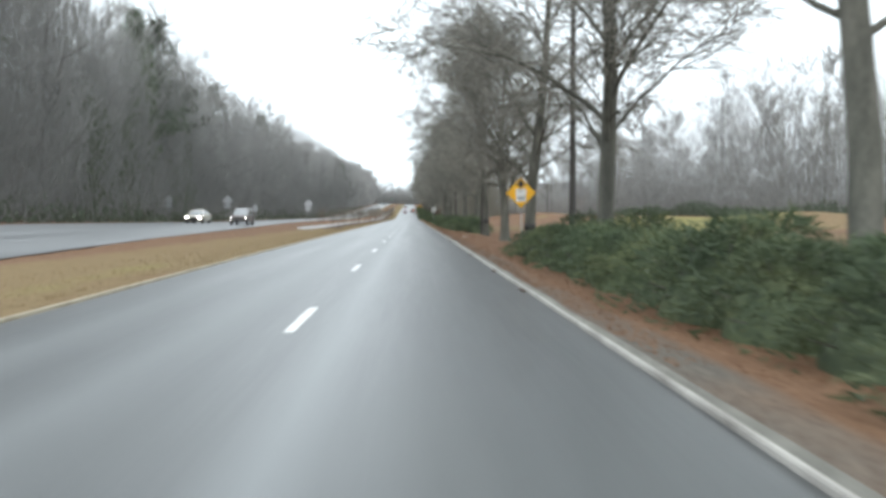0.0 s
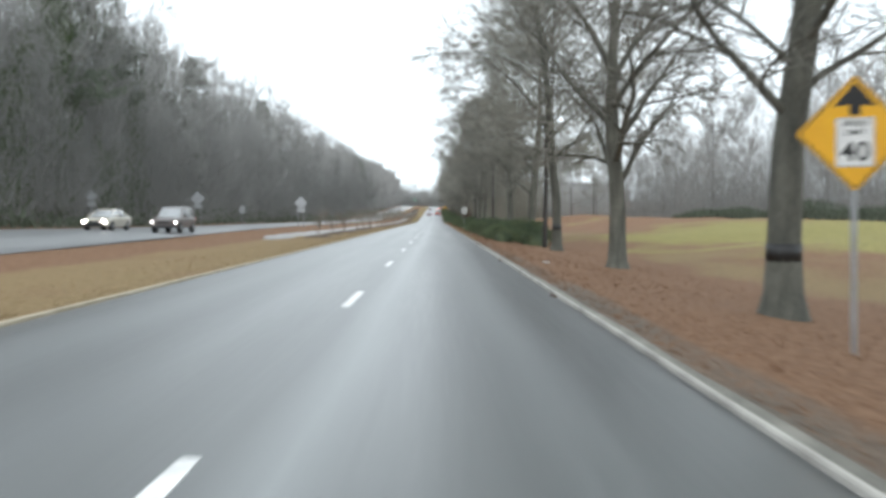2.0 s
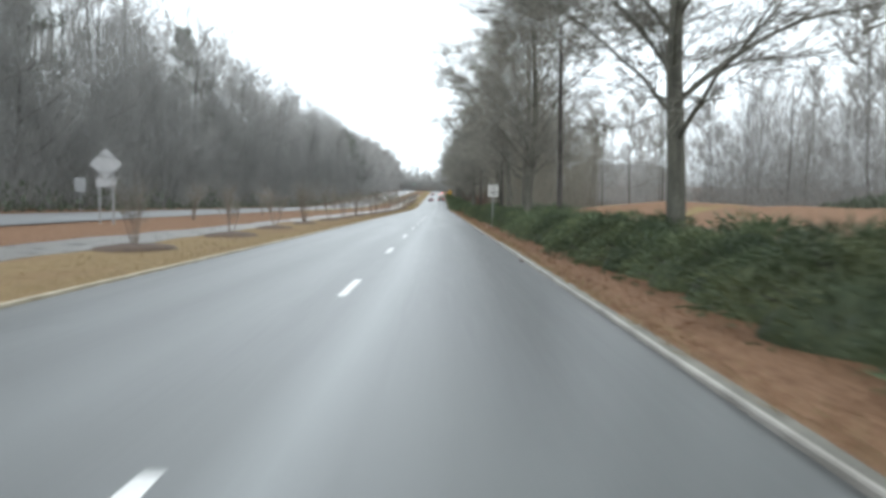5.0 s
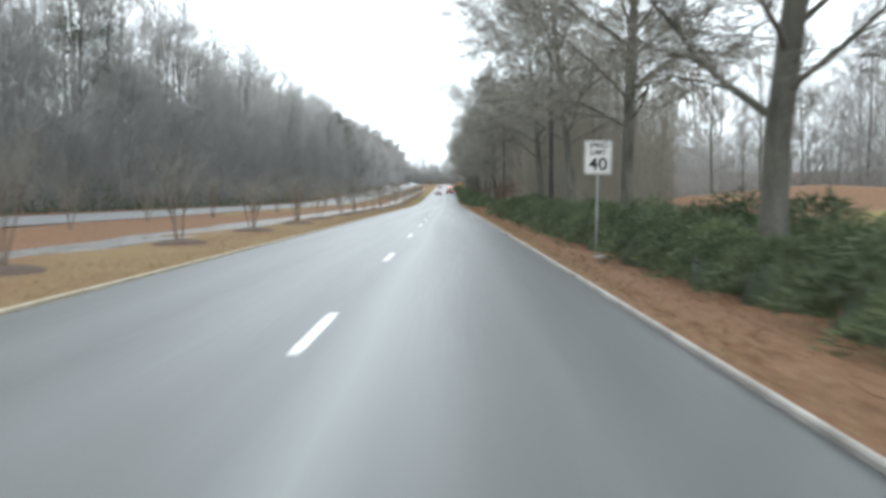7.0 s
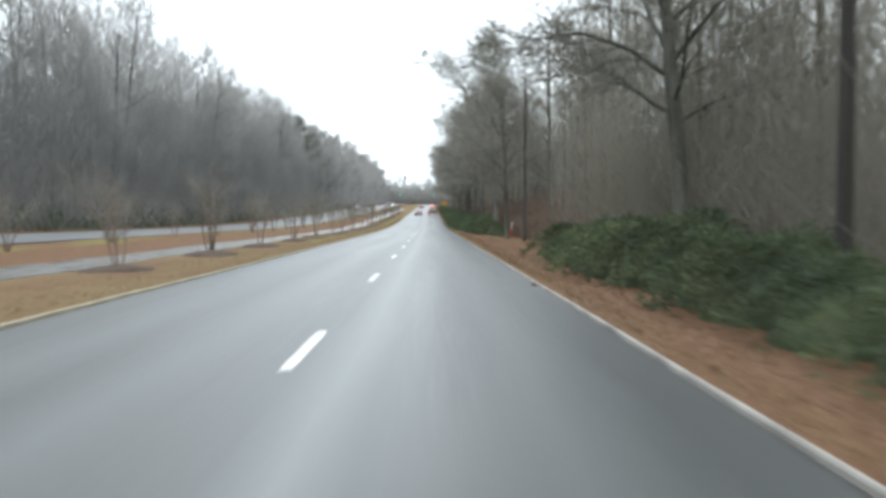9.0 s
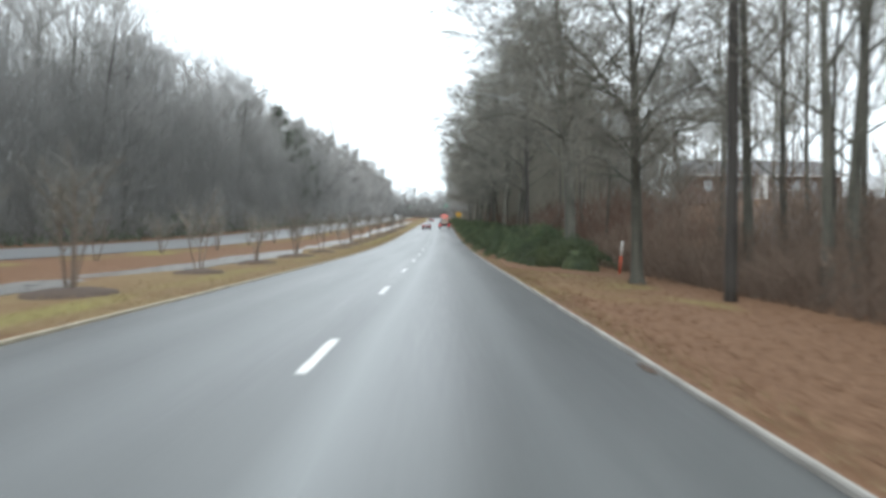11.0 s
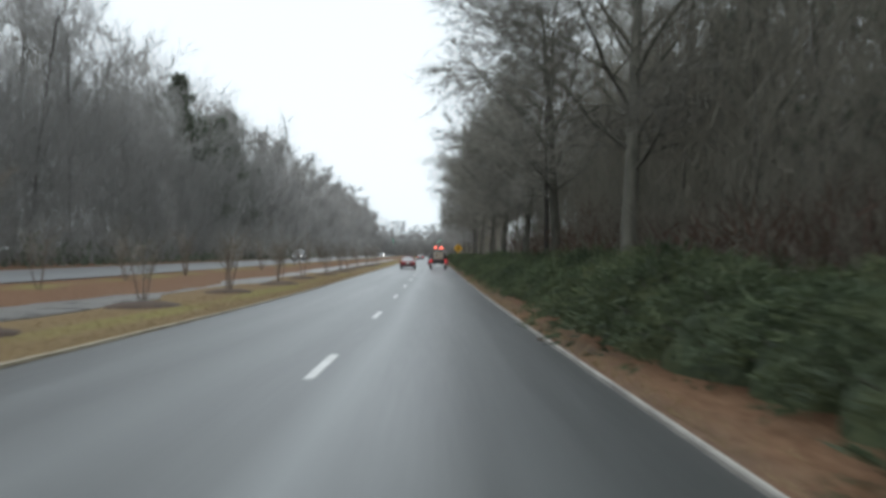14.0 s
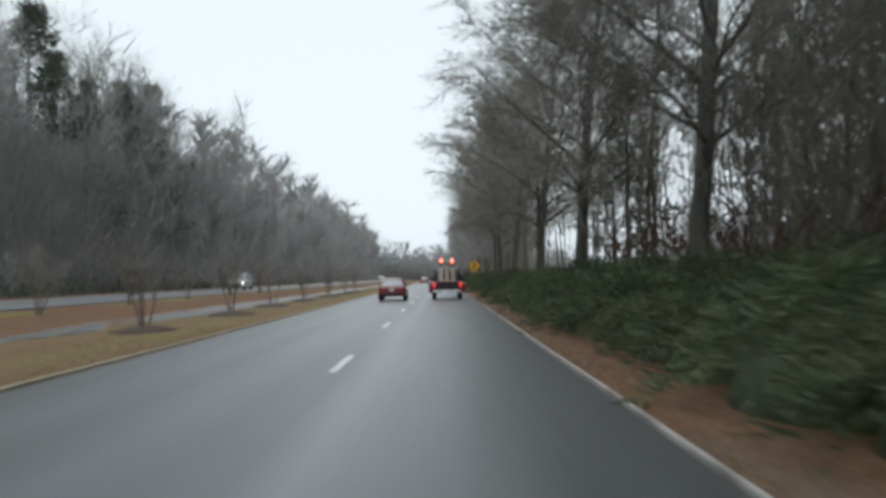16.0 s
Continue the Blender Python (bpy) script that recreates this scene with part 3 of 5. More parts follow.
def willow_oak(name, seed, height, radius, first, limbs, limb_len, boughs, sprays, twig_r, low, rise=37, stout=1.0):
    """A leafless oak: a stout leader, heavy rising limbs that level out, and fans of fine drooping twigs."""
    rnd = random.Random(seed)
    wood, fine = Mesher(), Mesher()
    top = height * 0.86
    tp, _ = wander(rnd, Vector((0, 0, -0.25)), Vector((0, 0, 1)), top, 10, 0.028, 0.05)
    for p in tp:
        p.x, p.y = p.x * smooth(1.8, 6.5, p.z), p.y * smooth(1.8, 6.5, p.z)
    thick = [radius * (1.0 - 0.12 * i / 10 - 0.72 * (i / 10) ** 1.6) for i in range(11)]
    wood.tube(tp[:1] + [tp[0].lerp(tp[1], 0.2), tp[0].lerp(tp[1], 0.45)] + tp[1:], [radius * 1.95, radius * 1.5, radius * 1.14] + thick[1:], 12)
    for i in range(limbs):
        k = (i / (limbs - 1)) ** 1.12
        z = first + (top * 0.97 - first) * k
        at, _ = along(tp, min(0.995, z / top))
        r_here = radius * (1.0 - 0.12 * k - 0.72 * (z / top) ** 1.6)
        a = i * 2.4 + rnd.uniform(-0.55, 0.55)
        e = radians(rise + 33 * k + rnd.gauss(0, 8))
        ln = limb_len * (0.62 + 0.38 * smooth(0, 0.35, k) - 0.46 * smooth(0.5, 1.0, k)) * rnd.uniform(0.8, 1.12)
        lr = r_here * stout * rnd.uniform(0.25, 0.46) * (0.85 if k > 0.5 else 1.0)
        lp, _ = wander(rnd, at, Vector((math.cos(a) * math.cos(e), math.sin(a) * math.cos(e), math.sin(e))), ln, 7, 0.12, 0.03 - 0.055 * (1 - k))
        keep_clear(lp, low)
        wood.tube(lp, [lr * (1 - 0.83 * (q / 7) ** 0.85) for q in range(8)], 7)
        for b in range(boughs):
            q = 0.16 + 0.84 * (b + rnd.uniform(0.1, 0.9)) / boughs
            bp, ax = along(lp, q)
            bl = ln * (0.56 - 0.3 * q) * rnd.uniform(0.7, 1.25)
            br = max(0.014, lr * (1 - 0.83 * q ** 0.85) * rnd.uniform(0.42, 0.68))
            pp, _ = wander(rnd, bp, fan(rnd, ax, 1 if b % 2 else -1, 0.85), bl, 4, 0.13, -0.035)
            keep_clear(pp, low - 0.3)
            wood.tube(pp, [br, br * 0.8, br * 0.6, br * 0.42, 0.008], 4)
            for c in range(sprays):
                u = 0.12 + 0.88 * (c + rnd.random()) / sprays
                cp, cx = along(pp, u)
                cl = (0.45 + 0.34 * bl) * rnd.uniform(0.6, 1.25)
                cc, _ = wander(rnd, cp, fan(rnd, cx, 1 if c % 2 else -1, 0.7), cl, 2, 0.14, -0.06)
                keep_clear(cc, low - 0.6)
                cr = max(0.011, br * 0.38)
                wood.ribbon(cc, [cr, cr * 0.75, 0.006], rnd)
                for t in range(7):
                    tq, tx = along(cc, 0.12 + 0.88 * (t + rnd.random()) / 7)
                    td = fan(rnd, tx, 1 if t % 2 else -1, 0.6)
                    td.z -= 0.12
                    tl = rnd.uniform(0.5, 1.15)
                    fine.blade(tq, tq + td * tl, twig_r * rnd.uniform(0.8, 1.25), rnd)
                    for w in range(2):
                        s0 = tq + td * tl * rnd.uniform(0.2, 0.6)
                        fine.blade(s0, s0 + fan(rnd, td, 1 if w else -1, 0.6) * tl * rnd.uniform(0.4, 0.7), twig_r * 0.8, rnd)
    root = empty(name)
    add_mesh("trunk", wood.v, wood.f, M_BARK, root, smooth_shade=True)
    add_mesh("crown", fine.v, fine.f, M_TWIG, root)
    return root


def vase_tree(name, seed, height, stems, mat_twig):
    """A small pruned tree of several stems that spread like a vase into a fine rounded crown."""
    rnd = random.Random(seed)
    wood, fine = Mesher(), Mesher()
    for i in range(stems):
        a = 6.283 * i / stems + rnd.uniform(-0.3, 0.3)
        lean = rnd.uniform(0.1, 0.27)
        p0 = Vector((math.cos(a) * 0.07, math.sin(a) * 0.07, -0.1))
        lp, _ = wander(rnd, p0, Vector((math.cos(a) * lean, math.sin(a) * lean, 1)), height * rnd.uniform(0.6, 0.75), 5, 0.06, 0.02)
        wood.tube(lp, [0.042, 0.034, 0.028, 0.022, 0.015, 0.008], 6)
        for b in range(6):
            bp, ax = along(lp, 0.4 + 0.6 * (b + rnd.random()) / 6)
            pp, _ = wander(rnd, bp, fan(rnd, ax, 1 if b % 2 else -1, 0.75), height * rnd.uniform(0.18, 0.34), 3, 0.12, 0.05)
            wood.tube(pp, [0.017, 0.013, 0.009, 0.004], 4)
            for t in range(9):
                tq, tx = along(pp, 0.1 + 0.9 * rnd.random())
                td = fan(rnd, tx, 1 if t % 2 else -1, 0.6)
                tl = rnd.uniform(0.35, 0.8)
                fine.blade(tq, tq + td * tl, 0.0095, rnd)
                s0 = tq + td * tl * 0.4
                fine.blade(s0, s0 + fan(rnd, td, 1 if t % 3 else -1, 0.7) * tl * 0.6, 0.008, rnd)
    root = empty(name)
    add_mesh("stem", wood.v, wood.f, M_BARK_TAN, root, smooth_shade=True)
    add_mesh("crown", fine.v, fine.f, mat_twig, root)
    return root


def pine_tree(name, seed, height, radius, first, whorls, needles):
    """A loblolly-like pine: straight bare stem, irregular upper crown of needle tufts."""
    rnd = random.Random(seed)
    wood, fine = Mesher(), Mesher()
    tp, _ = wander(rnd, Vector((0, 0, -0.2)), Vector((0, 0, 1)), height, 8, 0.012, 0.05)
    wood.tube(tp, [radius * (1.15 - 0.95 * i / 8) for i in range(9)], 7)
    for i in range(whorls):
        k = first + (0.99 - first) * i / (whorls - 1)
        at = tp[min(7, int(k * 8))].lerp(tp[min(8, int(k * 8) + 1)], k * 8 - int(k * 8))
        for j in range(rnd.randint(2, 4)):
            a = rnd.uniform(0, 6.283)
            ln = height * 0.2 * (1.15 - ((k - first) / (1 - first)) ** 1.5) * rnd.uniform(0.6, 1.2)
            lp, _ = wander(rnd, at, Vector((math.cos(a), math.sin(a), rnd.uniform(-0.1, 0.45))), ln, 3, 0.12, 0.08)
            wood.tube(lp, [radius * 0.2, radius * 0.14, radius * 0.1, radius * 0.03], 4)
            for u in range(needles):
                q = rnd.uniform(0.3, 1.05) * 3
                j2 = min(2, int(q))
                c = lp[j2].lerp(lp[j2 + 1], q - j2) + Vector((rnd.gauss(0, 0.42), rnd.gauss(0, 0.42), rnd.gauss(0.05, 0.38)))
                for w in range(3):
                    d = Vector((rnd.gauss(0, 1), rnd.gauss(0, 1), rnd.gauss(0.4, 0.8))).normalized()
                    fine.blade(c, c + d * rnd.uniform(0.45, 0.85), 0.08, rnd)
    root = empty(name)
    add_mesh("trunk", wood.v, wood.f, M_BARK, root, smooth_shade=True)
    add_mesh("crown", fine.v, fine.f, M_PINE, root)
    return root


def juniper(name, seed, r, h, shelves, sprays):
    """A spreading juniper: tilted shelves of feathery sprays that overhang one another above a low dark heart."""
    rnd = random.Random(seed)
    stems, heart, leaf = Mesher(), Mesher(), Mesher()
    around = 16
    heart.v.append(Vector((0, 0, h * 0.72)))
    for q, (k, z) in enumerate(((0.27, 0.58), (0.45, 0.4), (0.54, 0.14), (0.54, -0.1))):
        for t in range(around):
            a = 6.283 * t / around
            kk = k * (1 + 0.16 * noise.noise(Vector((math.cos(a) * 1.7, math.sin(a) * 1.7, seed + q))))
            heart.v.append(Vector((math.cos(a) * r * kk, math.sin(a) * r * kk, h * z * rnd.uniform(0.85, 1.15))))
    for t in range(around):
        u = (t + 1) % around
        heart.f.append((0, 1 + t, 1 + u))
        for q in range(3):
            b = 1 + q * around
            heart.f.append((b + t, b + around + t, b + around + u, b + u))
    for i in range(shelves):
        a = i * 2.4 + rnd.uniform(-0.45, 0.45)
        k = math.sqrt((i + 0.25) / shelves)
        w = r * rnd.uniform(0.27, 0.4)
        away = Vector((math.cos(a), math.sin(a), 0))
        c = away * (r - w * 0.75) * k + Vector((0, 0, h * (1.0 - 0.62 * k * k) * rnd.uniform(0.8, 1.12)))
        slope = 0.15 + 0.38 * k * rnd.uniform(0.5, 1.2)
        long = rnd.uniform(1.0, 1.45)
        side = Vector((-away.y, away.x, 0))

        def on_shelf(rho, th, sink=0.0):
            """A spot on the domed, outward-leaning shelf."""
            x, y = math.cos(th) * rho * w * long, math.sin(th) * rho * w
            return c + away * x + side * y + Vector((0, 0, -slope * x - 0.3 * w * rho * rho - sink))

        stems.tube([Vector((away.x * 0.08, away.y * 0.08, -0.1)), c * 0.5 + Vector((0, 0, c.z * 0.1)), c - Vector((0, 0, 0.08))], [0.032, 0.022, 0.008], 4)
        for b in range(sprays):
            rho, th = math.sqrt(rnd.random()) * 1.04, rnd.uniform(0, 6.283)
            p = on_shelf(rho, th, 0.04 + 0.14 * rnd.random() ** 2)
            d = away * (math.cos(th) * rho + 0.3) + side * math.sin(th) * rho + Vector((rnd.gauss(0, 0.3), rnd.gauss(0, 0.3), 0.7 - 0.6 * rho - slope * 0.3 + rnd.gauss(0, 0.26)))
            d.normalize()
            ln = rnd.uniform(0.12, 0.26)
            if p.z + d.z * ln < 0.03:
                continue
            for q in range(2):
                f = (d + Vector((rnd.gauss(0, 0.34), rnd.gauss(0, 0.34), rnd.gauss(0, 0.24)))).normalized()
                s0 = p + d * ln * 0.35 * q
                leaf.blade(s0, s0 + f * ln * rnd.uniform(0.75, 1.05), rnd.uniform(0.014, 0.026), rnd)
    root = empty(name)
    add_mesh("stem", stems.v, stems.f, M_BARK, root)
    add_mesh("inner_foliage", heart.v, heart.f, M_JUNIPER, root, smooth_shade=True)
    add_mesh("foliage", leaf.v, leaf.f, M_JUNIPER, root)
    return root


USED = {}


def plant(proto, x, y, turn, size=1.0, label="", category="tree", group="", sink=0.0):
    """Sets a tree or bush on the ground; the first use moves the prototype, later ones copy it."""
    m = Matrix.LocRotScale((x, y, ground_z(x, y) - sink), Euler((0, 0, turn)), (size, size, size * 1.0))
    if proto.name not in USED:
        USED[proto.name] = True
        proto.matrix_basis = m
        ob = proto
    else:
        ob = copy_thing(proto, m)
        ob.matrix_basis = m
    return tagged(ob, label, category, group)


rnd = random.Random(21)
OAKS = [willow_oak("oak_tree", 11, 21.5, 0.33, 4.4, 24, 10.8, 9, 8, 0.017, 3.6),
        willow_oak("oak_tree", 12, 22.5, 0.34, 4.3, 24, 9.8, 9, 8, 0.017, 3.6),
        willow_oak("oak_tree", 13, 20.5, 0.31, 5.4, 24, 9.8, 9, 7, 0.017, 4.4)]
MAPLE = willow_oak("maple_tree", 19, 16.5, 0.36, 3.5, 15, 8.2, 9, 7, 0.015, 3.4, rise=46, stout=1.5)
WOODS = [bare_tree("woodland_tree", 31 + i, 25 + 1.3 * (i % 3), 0.2 + 0.03 * (i % 2), 0.2, 12, 5.8, 0.9, 430, 2.5, M_TWIG_HAZED,
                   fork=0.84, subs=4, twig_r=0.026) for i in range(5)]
BACK = [bare_tree("woodland_tree", 51 + i, 25.5 + 1.2 * i, 0.2, 0.16, 9, 6.4, 0.9, 330, 3.0, M_TWIG_HAZED, fork=0.84, subs=3, twig_r=0.038) for i in range(3)]
SLIM = [bare_tree("slender_tree", 91 + i, 17 + 2 * i, 0.11 + 0.02 * i, 0.42, 8, 2.8, 1.1, 230, 1.4, M_VEIL, fork=0.92, subs=3, twig_r=0.013, lean=0.03, bark=M_BARK) for i in range(3)]
DARK = [bare_tree("woodland_tree", 131 + i, 23 + 1.3 * (i % 3), 0.2 + 0.03 * (i % 2), 0.25, 13, 5.4, 0.8, 520, 1.9, M_VEIL,
                  fork=0.84, subs=4, twig_r=0.017, bark=M_BARK) for i in range(3)]
LIGHT = [bare_tree("woodland_tree", 151 + i, 25 + 1.5 * i, 0.2, 0.14, 7, 6.4, 0.9, 300, 3.2, M_TWIG_HAZED, fork=0.84, subs=2, twig_r=0.08) for i in range(3)]
PINES = [pine_tree("pine_tree", 61, 27, 0.28, 0.4, 20, 30), pine_tree("pine_tree", 62, 23, 0.25, 0.22, 21, 30)]
SMALL = [vase_tree("ornamental_tree", 71 + i, 3.7, 3 + i, M_TWIG) for i in range(3)]
BUSHES = [juniper("juniper_bush", 81 + i, 1.7, 1.5, 20, 74) for i in range(4)]

# the row of large trees beside the road
ROW_TREES = [(9.4, 14.5, 2), (8.8, 31.9, 0), (8.5, 50.3, 1), (9.0, 68.6, 3), (9.1, 87.3, 2), (9.7, 107.2, 1), (9.2, 122.5, 0), (7.5, 152.8, 1),
             (9.6, 176, 2), (9.7, 194.6, 2), (9.8, 214, 2), (8.45, 264, 2)]
for i, (x, y, k) in enumerate(ROW_TREES):
    proto = MAPLE if k == 3 else OAKS[k]
    ob = plant(proto, x, y, i * 1.9 + (2.2 if y in (152.8, 194.6) else 0), (0.68 if y > 260 else 0.8 if 150 < y < 160 else 1.0 + 0.06 * math.sin(i * 3.1)), "tall leafless tree with grey bark on pine straw" if k != 3 else
               "leafless tree with upswept forked limbs on pine straw", "tree", "trees along the road", 0.05)

# woodland beyond the opposite carriageway
y, i = 50.0, 0
while y < 470:
    x = opposite_edge(y) - OPP_W - 5.5
    plant(WOODS[i % 5], x - rnd.uniform(0, 4), y, rnd.uniform(0, 6), rnd.uniform(0.85, 1.08), "tall leafless woodland tree with fine grey twigs", "tree", "woodland across the road")
    if i % 5 in (0, 2):
        plant(BACK[i % 3], x - rnd.uniform(6, 13), y + 2, rnd.uniform(0, 6), rnd.uniform(0.95, 1.12), "tall leafless woodland tree behind the edge trees", "tree", "woodland across the road")
    if 102 < y < 150 and i % 3 == 1 or i % 12 == 3 and y < 240:
        plant(PINES[(i // 6) % 2], x - rnd.uniform(1, 5), y + 1.5, rnd.uniform(0, 6), rnd.uniform(0.85, 1.05), "tall dark green pine among bare trees", "tree", "woodland across the road")
    y += rnd.uniform(3.8, 5.6)
    i += 1
while y < 800:
    x = opposite_edge(y) - OPP_W - 4.0
    plant(LIGHT[i % 3], x - rnd.uniform(0, 8), y, rnd.uniform(0, 6), rnd.uniform(0.8, 1.0) * (1.03 - 0.03 * smooth(520, 640, y)), "far leafless woodland tree", "tree", "woodland across the road")
    y += rnd.uniform(5, 9)
    i += 1

def in_glade(x, y):
    """The open strip in front of the house on the hill."""
    return 290 < y < 325 and x > 14.2 + 0.2 * (y - 303)


# woodland beside the road, from where the field ends
y = 192.0
while y < 470:
    for k in range(3):
        x = 11.0 + k * 6.5 + rnd.uniform(0, 5)
        if y < 208 + (x - 10) * 3.2 or (k == 2 and y > 320) or (258 < y < 302 and (k > 0 or i % 2)) or (k > 0 and 246 < y < 332 and (i % 2)):
            i += 1
            continue
        proto = (SLIM[i % 3], SLIM[int(y) % 3] if y > 398 else DARK[int(y) % 3], DARK[int(y + 1) % 3])[k]
        spot = (x, y + rnd.uniform(-2, 2), rnd.uniform(0, 6), rnd.uniform(0.75, 1.0))
        if not in_glade(spot[0], spot[1]):
            plant(proto, *spot, "tall leafless tree at the edge of the roadside wood", "tree", "wood beside the road")
        if k == 0:
            spot = (x + rnd.uniform(1, 4), y + rnd.uniform(1, 4), rnd.uniform(0, 6), rnd.uniform(0.7, 1.05))
            if not in_glade(spot[0], spot[1]):
                plant(SLIM[(i + 1) % 3], *spot, "slender leafless tree in the roadside wood", "tree", "wood beside the road")
        i += 1
    y += rnd.uniform(5.2, 7.2)
for x, y, k in ((9.2, 338, 2), (8.85, 282.6, 2), (9.3, 318, 2), (9.5, 360, 2), (9.1, 374.9, 2), (8.8, 394, 2), (8.8, 412, 2), (8.6, 431, 2), (8.7, 452, 2)):
    plant(OAKS[k], x, y, y, (1.06 if y < 365 else 0.98), "tall leafless tree with grey bark behind the hedge", "tree", "trees along the road")
for x, y, k, s_ in ((17.5, 331, 1, 0.8), (19, 352, 1, 0.75), (13.5, 364, 1, 0.56), (12.8, 401, 1, 0.6), (15.5, 346, 1, 0.6), (20, 378, 1, 0.85), (22, 402, 1, 0.8)):
    plant(PINES[k], x, y, y, s_, "dark green pine in the roadside wood", "tree", "wood beside the road")
for k, (x, y) in enumerate(((11.2, 255), (13.4, 258.5), (15.5, 262), (12.4, 264), (18, 268), (20.5, 275), (23, 284), (19.5, 289), (25.5, 293), (16.8, 272))):
    plant((DARK + SLIM)[(k * 2) % 6], x, y, k * 2.3, 0.78 + 0.05 * (k % 4), "leafless tree in the thin part of the roadside wood", "tree", "wood beside the road")
for k, (x, y, s_) in enumerate(((47, 377, 1.15), (53, 391, 1.2), (58, 402, 1.0), (64, 408, 1.25), (45, 346, 0.95), (74, 412, 1.1), (50, 364, 0.85), (80, 436, 1.2), (62, 440, 1.2))):
    plant((SLIM[2], DARK[1], BACK[0])[k % 3], x, y, k * 1.3, s_, "tall leafless tree on the hill by the house", "tree", "trees round the house")
plant(OAKS[0], 36.5, 361, 1.1, 1.15, "tall leafless tree with spreading limbs below the house", "tree", "trees round the house")
for k, (x, y) in enumerate(((14.5, 214), (18, 222), (16, 229), (21, 236), (24, 246), (27.5, 243), (29.5, 251), (35, 247), (40, 244), (44, 262), (33, 262))):
    plant(DARK[k % 3], x, y, k * 1.7, 0.8, "leafless tree at the corner of the roadside wood", "tree", "wood beside the road")
for k in range(8):
    y = 424 + k * 5.6 + rnd.uniform(-2, 2)
    plant(PINES[0 if k % 3 else 1], opposite_edge(y) - OPP_W - 7.0 - rnd.uniform(0, 4), y, k * 2.1, rnd.uniform(0.85, 0.98), "dense dark green pine at the wood's edge", "tree", "woodland across the road")
y = 470.0
while y < 800:
    plant(LIGHT[i % 3], 9 + rnd.uniform(0, 6), y, rnd.uniform(0, 6), rnd.uniform(0.85, 1.1), "far leafless tree beside the road", "tree", "wood beside the road")
    y += rnd.uniform(5, 9)
    i += 1
# woods closing the end of the road
for k in range(26):
    plant(LIGHT[k % 3], -60 + k * 5 + rnd.uniform(-2, 2), 815 + rnd.uniform(0, 30), rnd.uniform(0, 6), rnd.uniform(0.64, 0.8), "far leafless tree beyond the junction", "tree", "woods beyond the junction")
# tree line across the field
for k in range(56):
    x, y = (53 - 14 * smooth(250, 350, 84 + k * 4.4)) + rnd.uniform(0, 30), 84 + k * 4.4 + rnd.uniform(-3, 3)
    plant((SLIM + BACK[:1] + LIGHT[:1])[k % 5], x, y, rnd.uniform(0, 6), rnd.uniform(0.8, 1.2), "leafless tree along the far side of the field", "tree", "trees beyond the field")


def brush(name, spots, mat, n_, low, tall, r, seed, label, edge=None, power=2.0):
    """Undergrowth: thousands of thin crooked stems and twigs, too many to count."""
    rn = random.Random(seed)
    ms = Mesher()
    for q in range(n_):
        x, y = spots(rn)
        z0 = ground_z(x, y)
        h0 = rn.uniform(0, 1) ** power * tall * max(0.3, 0.85 + 0.9 * noise.noise(Vector((x * 0.09, y * 0.09, seed))))
        ln = rn.uniform(low, low * 2.6)
        if edge is not None:
            k = 0.3 + 0.7 * smooth(edge, edge + 6, x + 3 * noise.noise(Vector((0, y * 0.2, seed))))
            h0, ln = h0 * k, ln * (0.4 + 0.6 * k)
        p = Vector((x, y, z0 + h0 - 0.05))
        d = Vector((rn.gauss(0, 0.4), rn.gauss(0, 0.4), rn.uniform(0.35, 1.2))).normalized()
        ms.blade(p, p + d * ln, r * rn.uniform(0.6, 1.4), rn)
    tagged(add_mesh(name, ms.v, ms.f, mat), label, "undergrowth", kind="stuff")


def left_spot(rn):
    y = 48 + 520 * rn.random() ** 1.1
    return opposite_edge(y) - OPP_W - 3.8 - 13 * rn.random() ** 1.4, y


def wood_spot(rn, y0, y1):
    while True:
        y = y0 + (y1 - y0) * rn.random()
        x = 10.2 + 32 * rn.random() ** 1.7
        if y > 206 + (x - 10) * 3.2:
            return x, y


def russet_spot(rn):
    while True:
        x, y = wood_spot(rn, 282, 398)
        if x < 1.5 + 0.4 * (y - 257):
            return x, y


def interior_spot(rn):
    while True:
        x, y = 15 + 22 * rn.random() ** 1.2, 328 + 70 * rn.random()
        if x < 1.5 + 0.4 * (y - 269):
            return x, y


def field_spot(rn):
    return 50 + 24 * rn.random(), 84 + 205 * rn.random()


brush("woodland_front", lambda rn: (lambda y: (opposite_edge(y) - OPP_W - 3.6 - 4.5 * rn.random(), y))(56 + 424 * rn.random() ** 1.1), M_TWIG_HAZED, 172000, 1.3, 17.0, 0.03, 51, "fine grey-brown veil of twigs along the wood's edge", power=0.9)
brush("upper_woodland", lambda rn: (lambda y: (opposite_edge(y) - OPP_W - 5.0 - 6 * rn.random(), y))(270 + 250 * rn.random()), M_TWIG_HAZED, 60000, 1.3, 19.8, 0.032, 59, "dense grey-brown twigs high in the woodland", power=0.55)
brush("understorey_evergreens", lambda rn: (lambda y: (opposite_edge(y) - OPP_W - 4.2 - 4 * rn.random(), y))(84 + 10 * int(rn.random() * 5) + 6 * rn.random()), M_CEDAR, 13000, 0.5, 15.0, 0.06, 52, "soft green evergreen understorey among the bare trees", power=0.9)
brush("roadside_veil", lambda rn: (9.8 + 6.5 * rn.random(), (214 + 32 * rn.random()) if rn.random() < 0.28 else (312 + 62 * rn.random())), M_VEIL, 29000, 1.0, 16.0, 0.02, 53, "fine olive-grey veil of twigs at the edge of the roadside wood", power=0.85)
